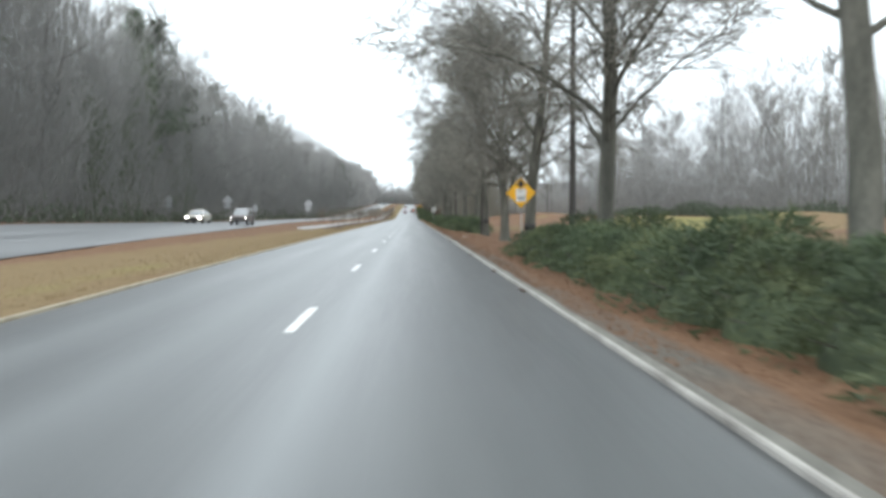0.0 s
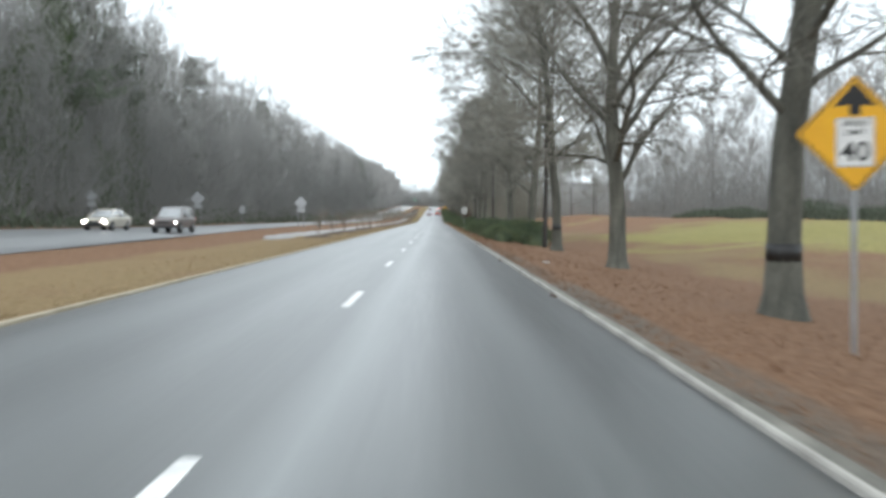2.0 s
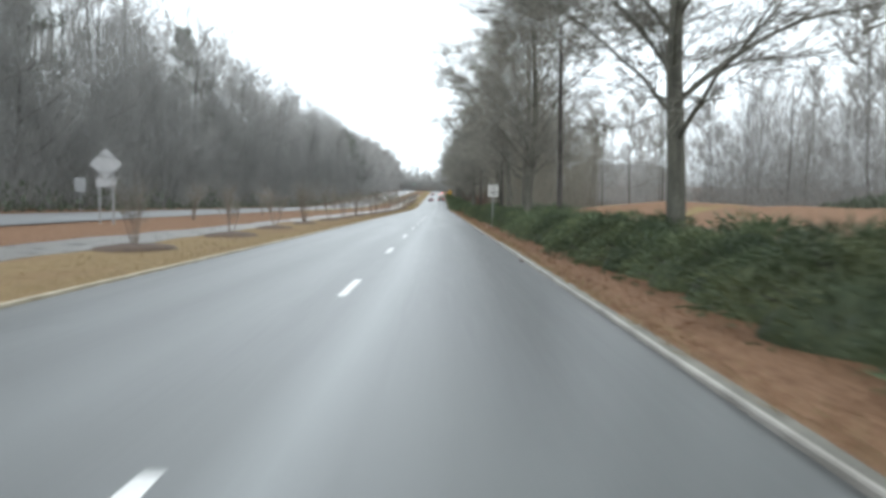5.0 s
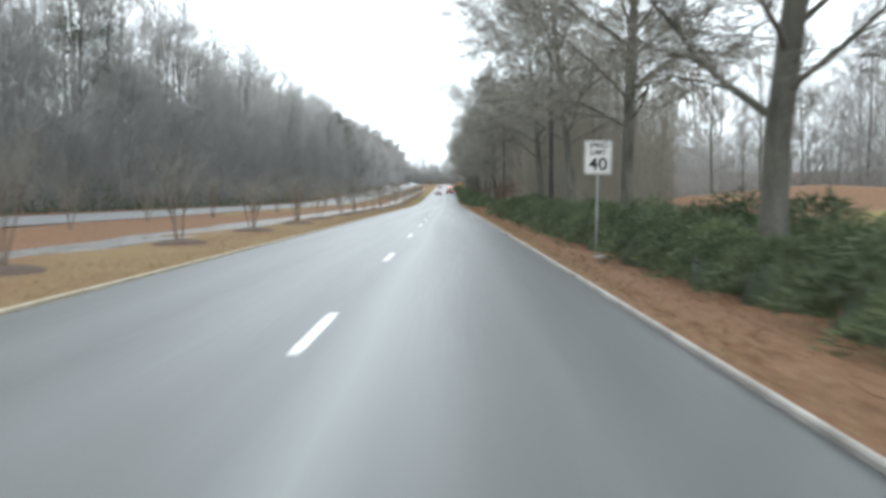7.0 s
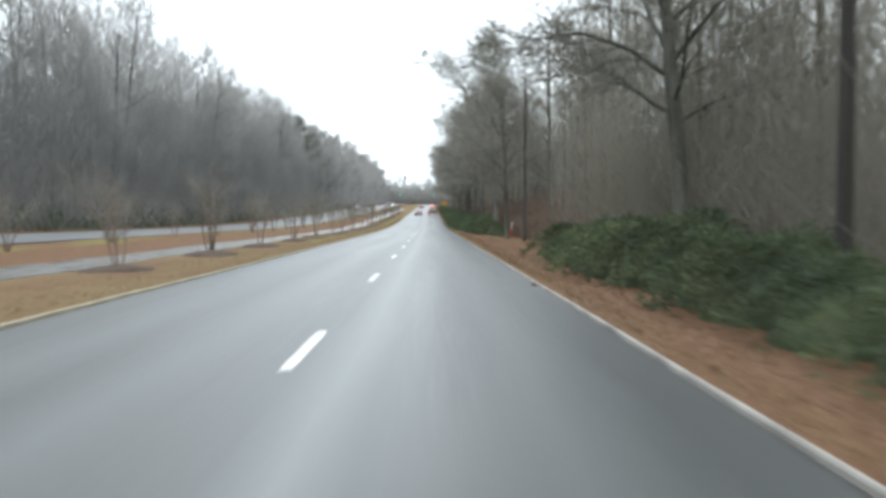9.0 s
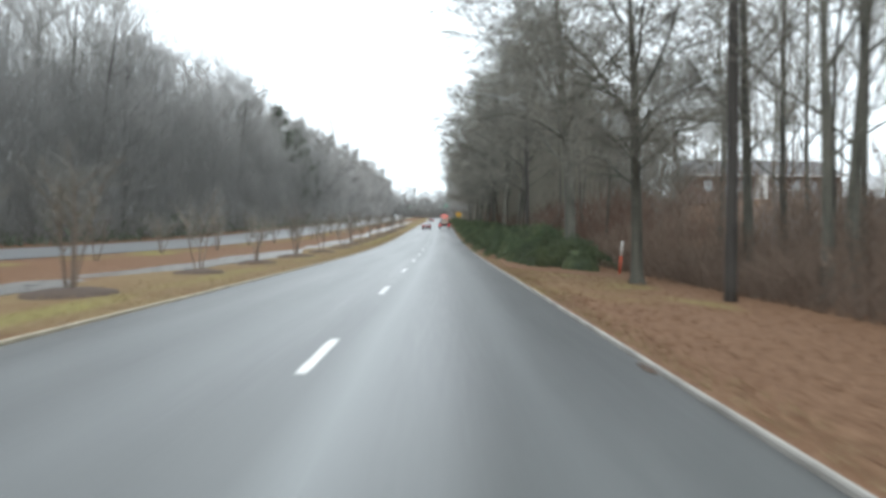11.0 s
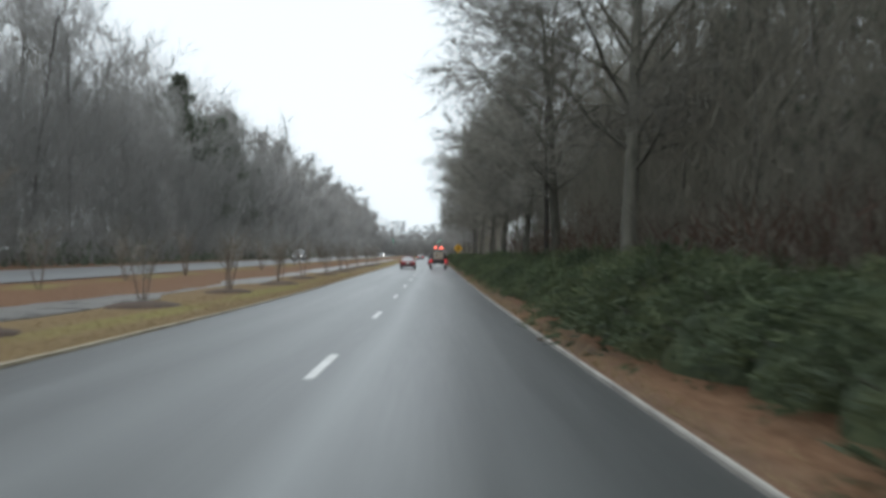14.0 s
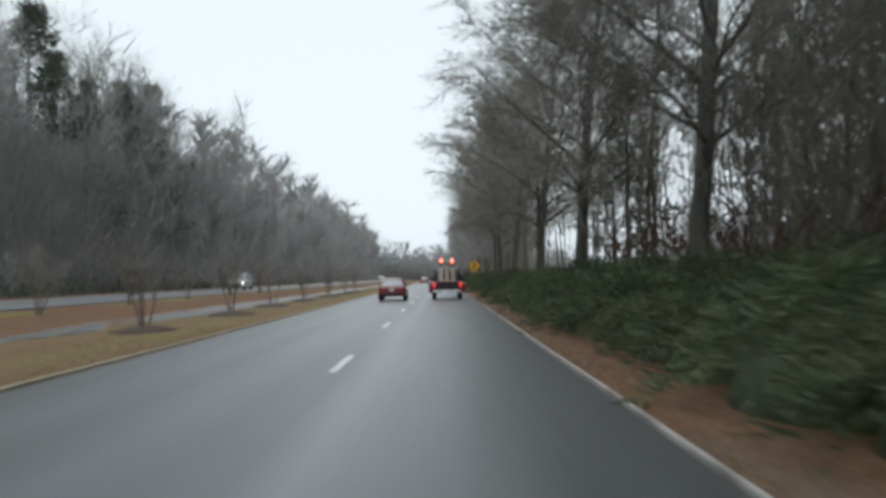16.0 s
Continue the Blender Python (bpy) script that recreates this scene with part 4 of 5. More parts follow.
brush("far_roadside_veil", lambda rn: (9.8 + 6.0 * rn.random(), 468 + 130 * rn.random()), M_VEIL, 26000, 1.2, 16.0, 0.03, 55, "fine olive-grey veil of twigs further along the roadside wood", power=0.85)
brush("field_tree_tops", lambda rn: (52 + 26 * rn.random(), 90 + 205 * rn.random()), M_TWIG_HAZED, 66000, 1.4, 23.0, 0.023, 54, "fine grey twigs of tall trees beyond the field", power=0.8)
brush("deep_woodland", lambda rn: (lambda y: (opposite_edge(y) - OPP_W - 12 - 18 * rn.random(), y))(40 + 330 * rn.random()), M_TWIG_HAZED, 20000, 1.6, 11.0, 0.11, 64, "grey tangle of branches deep in the woodland", power=0.9)
brush("woodland_undergrowth", left_spot, M_TWIG_HAZED, 34000, 1.7, 18.0, 0.042, 5, "dense grey-brown leafless undergrowth at the wood's edge")
brush("far_woodland_edge", lambda rn: (lambda y: (opposite_edge(y) - OPP_W - 3.0 - 9 * rn.random(), y))(440 + 370 * rn.random()), M_TWIG_HAZED, 42000, 2.0, 21.0, 0.09, 15, "far grey mass of leafless woodland")
brush("evergreen_undergrowth", lambda rn: (lambda p: (p[0] + 1.2, p[1]))(left_spot(rn)), M_PINE, 14000, 0.4, 2.4, 0.11, 6, "low dark evergreen shrubs along the wood's edge")
brush("brown_undergrowth", lambda rn: wood_spot(rn, 192, 285), M_BROWN, 30000, 0.7, 4.6, 0.024, 17, "grey-brown leafless brush under the roadside trees", 10.0)
brush("russet_undergrowth", russet_spot, M_RUST, 36000, 0.7, 4.8, 0.022, 7, "russet brown leafless brush under the roadside trees", 9.0)
brush("low_brush", lambda rn: wood_spot(rn, 398, 500), M_RUST, 14000, 0.5, 1.6, 0.022, 57, "low russet brush under thin roadside trees", 9.0)
brush("house_trees", lambda rn: (40 + 36 * rn.random(), 322 + 44 * rn.random()), M_TWIG_HAZED, 7500, 1.0, 6.0, 0.025, 58, "thin grey twigs in front of the house", power=1.0)


def corner_spot(rn):
    while True:
        x, y = 10.5 + 20 * rn.random(), 203 + 45 * rn.random()
        if 201 + (x - 10) * 0.9 < y and x < 1.5 + 0.26 * (y - 137):
            return x, y


brush("wood_edge", corner_spot, M_VEIL, 19000, 0.9, 9.5, 0.024, 60, "grey-brown leafless scrub where the field meets the wood", power=1.3)
brush("wood_interior", interior_spot, M_TWIG, 24000, 1.8, 18.0, 0.05, 27, "dark tangle of bare branches deep in the roadside wood")
brush("overhanging_twigs", lambda rn: (6.8 + 6 * rn.random(), 360 + 38 * rn.random()), M_TWIG, 1000, 1.0, 13.0, 0.026, 62, "dark bare twigs hanging over the hedge", power=0.4)
brush("roadside_saplings", lambda rn: (9.6 + 7 * rn.random() ** 1.3, 306 + 70 * rn.random()), M_VEIL, 9500, 0.9, 8.5, 0.022, 28, "fine olive-grey screen of bare saplings behind the hedge")
brush("sapling_screen", lambda rn: (9.7 + 5 * rn.random() ** 1.3, 191 + 43 * rn.random()), M_VEIL, 10000, 0.9, 8.0, 0.02, 29, "fine grey screen of bare saplings behind the hedge")
brush("wood_corner", lambda rn: (22 + 14 * rn.random(), 262 + 34 * rn.random()), M_TWIG_HAZED, 8000, 0.8, 3.0, 0.03, 30, "grey leafless scrub at the back of the wood")
brush("russet_thicket", lambda rn: (9.0 + 6 * rn.random(), 300 + 96 * rn.random()), M_RUST, 22000, 0.6, 3.8, 0.026, 31, "dense russet brush behind the juniper hedge")
brush("field_thicket", field_spot, M_TWIG_HAZED, 52000, 1.0, 13.0, 0.045, 8, "grey leafless thicket beyond the field")
brush("field_end_thicket", lambda rn: (27 + 23 * rn.random(), 258 + 26 * rn.random()), M_TWIG_HAZED, 11000, 1.2, 10.0, 0.035, 63, "grey leafless thicket at the far end of the field", power=0.9)
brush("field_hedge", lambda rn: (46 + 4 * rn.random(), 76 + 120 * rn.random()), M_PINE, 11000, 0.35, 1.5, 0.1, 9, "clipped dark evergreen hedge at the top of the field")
brush("far_thicket", lambda rn: (-70 + 150 * rn.random(), 800 + 40 * rn.random()), M_TWIG_HAZED, 26000, 2.4, 15.0, 0.17, 10, "grey leafless woods closing the end of the road")


# small trees on mulch rings in the median
def mulch_ring(x, y, r, seed):
    rn = random.Random(seed)
    ms = Mesher()
    n_ = 18
    ms.v.append(Vector((x, y, ground_z(x, y) + 0.19)))
    for ring, (k, h) in enumerate(((0.45, 0.16), (0.85, 0.08), (1.0, -0.06))):
        for s in range(n_):
            a = 2 * math.pi * s / n_
            rr = r * k * rn.uniform(0.92, 1.08)
            px, py = x + math.cos(a) * rr, y + math.sin(a) * rr * 1.15
            ms.v.append(Vector((px, py, ground_z(px, py) + h + rn.uniform(-0.02, 0.02))))
    for s in range(n_):
        t = (s + 1) % n_
        ms.f.append((0, 1 + s, 1 + t))
        for ring in range(2):
            b = 1 + ring * n_
            ms.f.append((b + s, b + n_ + s, b + n_ + t, b + t))
    return tagged(add_mesh("mulch_ring", ms.v, ms.f, M_MULCH, smooth_shade=True), "low mound of dark wet mulch round a small tree", "mulch", "mulch rings in the median")


for k, y in enumerate([99 + 11.12 * j for j in range(32)]):
    x = -7.6 + rnd.uniform(-0.25, 0.25)
    mulch_ring(x, y, rnd.uniform(0.95, 1.3), k)
    plant(SMALL[k % 3], x, y, rnd.uniform(0, 6), rnd.uniform(0.85, 1.12) * (0.62 + 0.38 * smooth(125, 165, y)), "small leafless ornamental tree on a mulch ring", "tree", "small trees in the median")
for k, y in enumerate([151.5 + 11.12 * j for j in range(26)]):
    plant(SMALL[(k + 1) % 3], opposite_edge(y) + 1.9 + rnd.uniform(-0.3, 0.3), y + rnd.uniform(-0.8, 0.8), rnd.uniform(0, 6), rnd.uniform(0.75, 1.0),
          "small leafless ornamental tree at the median's far edge", "tree", "small trees in the median")


def hedge(y0, y1, front, back, rows, size, step, taper=0.0):
    y, q = y0, 0
    while y < y1:
        for r_ in range(rows):
            x = front + (back - front) * (r_ + 0.5) / rows + rnd.uniform(-0.35, 0.35)
            s = size * rnd.uniform(0.75, 1.2) * (0.88 + 0.24 * r_ / max(1, rows - 1)) * (1 - taper + taper * smooth(0, 20, y - y0))
            plant(BUSHES[q % 4], x, y + rnd.uniform(-0.5, 0.5), rnd.uniform(0, 6), s, "dense dark green spreading juniper bush", "bush", "juniper hedge along the road")
            q += 1
        y += step * rnd.uniform(0.85, 1.15)


hedge(6, 38.5, 5.9, 9.6, 2, 1.1, 2.5)
hedge(97.3, 222, 5.8, 9.8, 2, 1.03, 2.6)
hedge(275.5, 331, 4.95, 9.4, 2, 1.2, 2.4, 0.3)
hedge(330, 374, 5.15, 9.4, 2, 1.2, 2.4)
hedge(374, 400, 4.95, 9.0, 2, 1.2, 3.2)
hedge(400, 540, 5.0, 7.6, 1, 1.35, 6.0)
lane_marks()


def kerb_mark():
    """A small dark mound that stands for a dark notch in the kerb."""
    rn = random.Random(3)
    ms = Mesher()
    n_ = 14
    ms.v.append(Vector((0, 0, 0.035)))
    for k, h in ((0.5, 0.03), (1.0, 0.002)):
        for s_ in range(n_):
            a = 2 * math.pi * s_ / n_
            ms.v.append(Vector((math.cos(a) * 0.06 * k * rn.uniform(0.7, 1.2), math.sin(a) * 0.4 * k * rn.uniform(0.8, 1.2), h * rn.uniform(0.6, 1.2))))
    for s_ in range(n_):
        t = (s_ + 1) % n_
        ms.f += [(0, 1 + s_, 1 + t), (1 + s_, 1 + n_ + s_, 1 + n_ + t, 1 + t)]
    return tagged(add_mesh("kerb_mark", ms.v, ms.f, M_MULCH, smooth_shade=True), "small dark mound standing for a notch in the kerb", "leaf litter", "leaf drifts along the kerb")


def litter(name, mat, spots, n_, ln, r, seed, label):
    """Loose straw or grass blades lying and standing on the verge."""
    rn = random.Random(seed)
    ms = Mesher()
    for q in range(n_):
        x, y, lift = spots(rn)
        p = Vector((x, y, ground_z(x, y) + 0.005))
        d = Vector((rn.gauss(0, 1), rn.gauss(0, 1), abs(rn.gauss(0, 1)) * lift + 0.08)).normalized()
        ms.blade(p, p + d * ln * rn.uniform(0.5, 1.4), r * rn.uniform(0.6, 1.3), rn)
    tagged(add_mesh(name, ms.v, ms.f, mat), label, "ground litter", kind="stuff")


litter("pine_straw", M_STRAW, lambda rn: (4.1 + 6.5 * rn.random() ** 1.6, 8 + 262 * rn.random(), 0.35), 42000, 0.16, 0.008, 41, "loose orange-brown pine straw on the verge")
litter("verge_grass", M_DRY_GRASS, lambda rn: (-4.68 - 3.2 * rn.random() ** 1.8, 8 + 370 * rn.random(), 1.3), 28000, 0.13, 0.009, 42, "short tan winter grass along the median kerb")
litter("kerb_grass", M_DRY_GRASS, lambda rn: (3.97 + 0.5 * rn.random() ** 2, 90 + 290 * rn.random(), 1.3), 14000, 0.1, 0.008, 43, "short tan grass growing over the kerb")
drift = None
# the first six mark dark kerb notches, the rest are added at random
for k, y in enumerate((17.2, 23.3, 32.7, 49.8, 63.7, 82.0, 118, 139, 171, 205, 243, 287, 322, 351)):
    m = pose(KERB_R - 0.05, y, road_z(y) - 0.022, 0, 0, 180 * (k % 2))
    if drift is None:
        drift = kerb_mark()
        drift.matrix_basis = m
    else:
        copy_thing(drift, m)


# ---- signs, lamps, signals ----
def box_bm(bm, cx, cy, cz, sx, sy, sz, bevel=0.0):
    """Adds a bevelled box to a bmesh."""
    r = bmesh.ops.create_cube(bm, size=1.0, matrix=Matrix.Translation((cx, cy, cz)) @ Matrix.Diagonal((sx, sy, sz, 1)))
    if bevel:
        es = {e for v in r["verts"] for e in v.link_edges}
        bmesh.ops.bevel(bm, geom=list(es), offset=bevel, segments=2, affect="EDGES", profile=0.6)


def box_part(name, parent, mat, c, s, bevel=0.01, label=""):
    bm = bmesh.new()
    box_bm(bm, *c, *s, bevel)
    return part(name, bm, mat, parent, label)


def tube_part(name, parent, mat, pts, radii, sides=10, label=""):
    ms = Mesher()
    ms.tube([Vector(p) for p in pts], radii, sides)
    ms.f.append(tuple(range(sides - 1, -1, -1)))
    ob = add_mesh(name, ms.v, ms.f, mat, parent, smooth_shade=sides > 5)
    return tagged(ob, label)


def plate_part(name, parent, mat, outline, y, thick, label=""):
    """A flat plate in the x-z plane with the given outline."""
    bm = bmesh.new()
    front = [bm.verts.new((x, y, z)) for x, z in outline]
    back = [bm.verts.new((x, y + thick, z)) for x, z in outline]
    bm.faces.new(front)
    bm.faces.new(back[::-1])
    n_ = len(outline)
    for i in range(n_):
        bm.faces.new((front[i], back[i], back[(i + 1) % n_], front[(i + 1) % n_]))
    bmesh.ops.recalc_face_normals(bm, faces=bm.faces[:])
    return part(name, bm, mat, parent, label)


def text_part(name, words, parent, mat, x, y, z, height, width=None):
    """Letters in the built-in font, facing -y, centred on x."""
    cu = bpy.data.curves.new(name, "FONT")
    cu.body, cu.align_x, cu.align_y, cu.size, cu.extrude = words, "CENTER", "CENTER", height * 1.38, 0.002
    cu.offset = height * 0.018
    tmp = bpy.data.objects.new(name, cu)
    scene.collection.objects.link(tmp)
    dg = bpy.context.evaluated_depsgraph_get()
    me = bpy.data.meshes.new_from_object(tmp.evaluated_get(dg))
    bpy.data.objects.remove(tmp)
    bpy.data.curves.remove(cu)
    me.materials.clear()
    me.materials.append(mat)
    ob = new(name, me)
    ob.parent = parent
    wide = max(v.co.x for v in me.vertices) - min(v.co.x for v in me.vertices)
    sx = width / wide if width else 1.0
    ob.matrix_basis = pose(x, y, z, 90, 0, 0) @ Matrix.Diagonal((sx, 1, 1, 1))
    return ob


def rounded(w, h, r, n_=5):
    pts = []
    for cx, cz, a0 in ((w / 2 - r, h / 2 - r, 0), (-w / 2 + r, h / 2 - r, 90), (-w / 2 + r, -h / 2 + r, 180), (w / 2 - r, -h / 2 + r, 270)):
        for i in range(n_ + 1):
            a = radians(a0 + 90 * i / n_)
            pts.append((cx + r * math.cos(a), cz + r * math.sin(a)))
    return pts


def diamond(side, r=0.06):
    c = math.sqrt(0.5)
    return [((x - z) * c, (x + z) * c) for x, z in rounded(side, side, r)]


def shift(pts, dx, dz):
    return [(x + dx, z + dz) for x, z in pts]


def sign_post(root, x, top, w=0.07):
    bm = bmesh.new()
    box_bm(bm, x, 0.035, top / 2 - 0.15, w, 0.045, top + 0.3, 0.008)
    return part("post", bm, M_STEEL, root, "galvanised steel post")


def ring_outline(name, parent, mat, outer, inner, y):
    """A printed border line between two outlines."""
    bm = bmesh.new()
    o = [bm.verts.new((x, y, z)) for x, z in outer]
    i_ = [bm.verts.new((x, y, z)) for x, z in inner]
    n_ = len(outer)
    for k in range(n_):
        bm.faces.new((o[k], i_[k], i_[(k + 1) % n_], o[(k + 1) % n_]))
    return part(name, bm, mat, parent)


def speed_limit_sign(x, y, top):
    g = ground_z(x, y)
    root = empty("speed_limit_sign", pose(x, y, g, 0, 1.0, 2))
    zc = top - 0.47 - g
    sign_post(root, 0, zc + 0.4)
    panel = plate_part("panel", root, M_SIGN_W, shift(rounded(0.78, 0.94, 0.05), 0, zc), -0.004, 0.008, "white sheeting with black print")
    ring_outline("border", panel, M_BLACK, shift(rounded(0.74, 0.90, 0.04), 0, zc), shift(rounded(0.71, 0.87, 0.03), 0, zc), -0.0075)
    text_part("lettering", "SPEED", panel, M_BLACK, 0, -0.006, zc + 0.32, 0.13, 0.52)
    text_part("lettering", "LIMIT", panel, M_BLACK, 0, -0.006, zc + 0.13, 0.13, 0.44)
    text_part("lettering", "40", panel, M_BLACK, 0, -0.006, zc - 0.2, 0.34, 0.52)
    for dz in (0.36, -0.36):
        tube_part("bolt", panel, M_STEEL, [(0, -0.012, zc + dz), (0, 0.0, zc + dz)], [0.013, 0.013], 6)
    return tagged(root, "white speed limit 40 sign on a steel post beside the hedge", "road sign")


def reduced_speed_sign(x, y, zc_world, side):
    g = ground_z(x, y)
    root = empty("warning_sign", pose(x, y, g, 0, -1.0, -3))
    zc = zc_world - g
    sign_post(root, 0, zc + 0.5)
    panel = plate_part("panel", root, M_SIGN_Y, shift(diamond(side), 0, zc), -0.004, 0.008, "yellow diamond sheeting")
    ring_outline("border", panel, M_BLACK, shift(diamond(side - 0.05, 0.05), 0, zc), shift(diamond(side - 0.085, 0.045), 0, zc), -0.0075)
    inset = plate_part("inset_panel", panel, M_SIGN_W, shift(rounded(0.53, 0.68, 0.03), 0, zc - 0.12), -0.010, 0.006, "white speed limit panel")
    ring_outline("inset_border", inset, M_BLACK, shift(rounded(0.51, 0.66, 0.03), 0, zc - 0.12), shift(rounded(0.49, 0.64, 0.025), 0, zc - 0.12), -0.0125)
    text_part("lettering", "SPEED", inset, M_BLACK, 0, -0.0115, zc + 0.13, 0.08, 0.34)
    text_part("lettering", "LIMIT", inset, M_BLACK, 0, -0.0115, zc + 0.01, 0.08, 0.29)
    text_part("lettering", "40", inset, M_BLACK, 0, -0.0115, zc - 0.26, 0.27, 0.39)
    plate_part("arrow", panel, M_BLACK, [(-0.075, zc + 0.25), (0.075, zc + 0.25), (0.075, zc + 0.39), (0.29, zc + 0.37), (0.0, zc + 0.7), (-0.29, zc + 0.37), (-0.075, zc + 0.39)],
               -0.0085, 0.004, "black arrow")
    return tagged(root, "yellow diamond sign, speed limit 40 ahead, on a steel post", "road sign")


def far_warning_sign(x, y, zc_world, side):
    g = ground_z(x, y)
    root = empty("warning_sign", pose(x, y, g))
    zc = zc_world - g
    sign_post(root, 0, zc + 0.5)
    panel = plate_part("panel", root, M_SIGN_Y, shift(diamond(side), 0, zc), -0.004, 0.008, "yellow diamond sheeting")
    ring_outline("border", panel, M_BLACK, shift(diamond(side - 0.05, 0.05), 0, zc), shift(diamond(side - 0.1, 0.045), 0, zc), -0.0075)
    plate_part("symbol", panel, M_BLACK, shift(rounded(0.3, 0.85, 0.1), 0, zc), -0.0085, 0.004, "dark upright symbol")
    return tagged(root, "yellow diamond warning sign with a dark symbol", "road sign")


def sign_back(x, y, top, side, posts, plaque):
    """A warning sign for the other carriageway, seen from behind."""
    g = ground_z(x, y)
    root = empty("road_sign", pose(x, y, g, 0, 0, 4))
    diag = side * math.sqrt(2)
    zc = top - g - diag / 2
    panel = plate_part("panel", root, M_ALU, shift(diamond(side), 0, zc), -0.008, 0.008, "bare aluminium back")
    for dz in (0.25, -0.25):
        box_part("stiffener", panel, M_STEEL, (0, -0.03, zc + dz * diag), (diag * 0.45, 0.03, 0.05), 0.004)
    if plaque:
        plate_part("plaque", root, M_ALU, shift(rounded(diag * 0.62, 0.42, 0.04), 0, zc - diag / 2 - 0.12), -0.008, 0.008, "bare aluminium back")
    for k in range(posts):
        sign_post(root, (k - (posts - 1) / 2) * diag * 0.42, zc + 0.3, 0.09)
    return tagged(root, "back of a diamond road sign of grey aluminium on steel posts", "road sign")


def street_lamp():
    """A tall dark pole with a long mast arm and a cobra-head lamp over the road."""
    root = empty("street_lamp")
    pts = [(0, 0, -0.3), (0, 0, 0.4), (0.02, 0, 5), (0.0, 0, 10), (0.0, 0, 13.4)]
    tube_part("pole", root, M_POLE, pts, [0.19, 0.17, 0.15, 0.125, 0.1], 12)
    arm = tube_part("arm", root, M_STEEL, [(0, 0, 12.6), (-1.2, 0, 13.4), (-3.0, 0, 14.0), (-4.6, 0, 14.25)], [0.05, 0.045, 0.04, 0.035], 8, "slender grey mast arm")
    ms = Mesher()
    ms.tube([Vector((-4.5, 0, 14.25)), Vector((-4.7, 0, 14.27)), Vector((-5.0, 0, 14.24)), Vector((-5.3, 0, 14.2)), Vector((-5.42, 0, 14.18))], [0.05, 0.13, 0.17, 0.13, 0.04], 10)
    add_mesh("lamp_head", ms.v, ms.f, M_STEEL, root, smooth_shade=True)
    box_part("clamp", root, M_STEEL, (0, 0, 12.6), (0.3, 0.3, 0.18), 0.03)
    return tagged(root, "tall dark street lamp pole with a long mast arm", "street lamp", "street lamps along the road")


lamp = street_lamp()
LAMP_YS = [40.8, 94.0, 149.6, 201.4, 256.3, 310.6, 362.7, 416, 469, 522]
for k, y in enumerate(LAMP_YS):
    m = pose(9.2, y, ground_z(9.2, y), 0.4 * math.sin(k), 0.5 * math.sin(k * 2.1), 0)
    if k == 0:
        lamp.matrix_basis = m
    else:
        copy_thing(lamp, m)

speed_limit_sign(5.62, 160.85, 3.03)
reduced_speed_sign(7.33, 44.9, 2.66, 1.14)
far_warning_sign(6.15, 465.7, 6.5, 1.2)
sign_back(-28.6, 108.9, 3.95, 0.8, 1, True)
sign_back(-27.9, 140.0, 4.75, 1.25, 2, True)
sign_back(-14.7, 137.0, 4.05, 1.1, 2, True)


def plain_sign_back(x, y, zc_world, w, h):
    g = ground_z(x, y)
    root = empty("road_sign", pose(x, y, g, 0, 0, 3))
    zc = zc_world - g
    plate_part("panel", root, M_ALU, shift(rounded(w, h, 0.05), 0, zc), -0.008, 0.008, "bare aluminium back")
    sign_post(root, 0, zc + h * 0.4, 0.08)
    return tagged(root, "back of a small upright road sign at the wood's edge", "road sign")


plain_sign_back(-28.4, 167, 2.75, 0.9, 1.2)


def marker_post(x, y):
    root = empty("marker_post", pose(x, y, ground_z(x, y), 0, 5, 0))
    tube_part("shaft", root, material("marker_orange", [(0.5, 0.07, 0.03), (0.62, 0.1, 0.04)], scale=4, rough=(0.4, 0.6), bump=0.05),
              [(0, 0, -0.2), (0, 0, 0.82)], [0.055, 0.055], 10, "orange plastic shaft")
    tube_part("cap", root, M_SIGN_W, [(0, 0, 0.82), (0, 0, 1.44), (0, 0, 1.48)], [0.058, 0.058, 0.03], 10, "white plastic cap")
    return tagged(root, "orange and white utility marker post in pine straw", "marker post")


marker_post(9.6, 272.6)


def tree_band(x, y, zc, r):
    ms = Mesher()
    n_ = 18
    for z, k in ((-0.18, 1.0), (-0.18, 1.03), (0.18, 1.03), (0.18, 1.0)):
        for s in range(n_):
            a = 2 * math.pi * s / n_
            ms.v.append(Vector((math.cos(a) * r * k, math.sin(a) * r * k, z)))
    for q in range(3):
        for s in range(n_):
            t = (s + 1) % n_
            ms.f.append((q * n_ + s, q * n_ + t, (q + 1) * n_ + t, (q + 1) * n_ + s))
    ob = add_mesh("tree_band", ms.v, ms.f, M_BLACK, smooth_shade=True)
    ob.matrix_basis = pose(x, y, ground_z(x, y) + zc)
    return tagged(ob, "black band wrapped round a tree trunk", "tree band", "bands on the tree trunks")


for x, y, z, r in ((8.8, 31.9, 1.4, 0.33), (8.5, 50.3, 1.35, 0.342), (9.0, 68.6, 1.45, 0.274), (9.1, 87.3, 1.5, 0.292), (8.45, 264, 1.4, 0.185)):
    tree_band(x, y, z, r)
M_SIGNAL = material("signal_housing", [(0.02, 0.022, 0.022), (0.04, 0.042, 0.042)], scale=4, rough=(0.4, 0.6), bump=0)
M_GREEN = glow("green_lens", (0.03, 0.9, 0.55), 5.0)
M_LENS_OFF = material("dark_lens", [(0.05, 0.015, 0.012), (0.07, 0.03, 0.02)], scale=3, rough=(0.15, 0.25), bump=0)


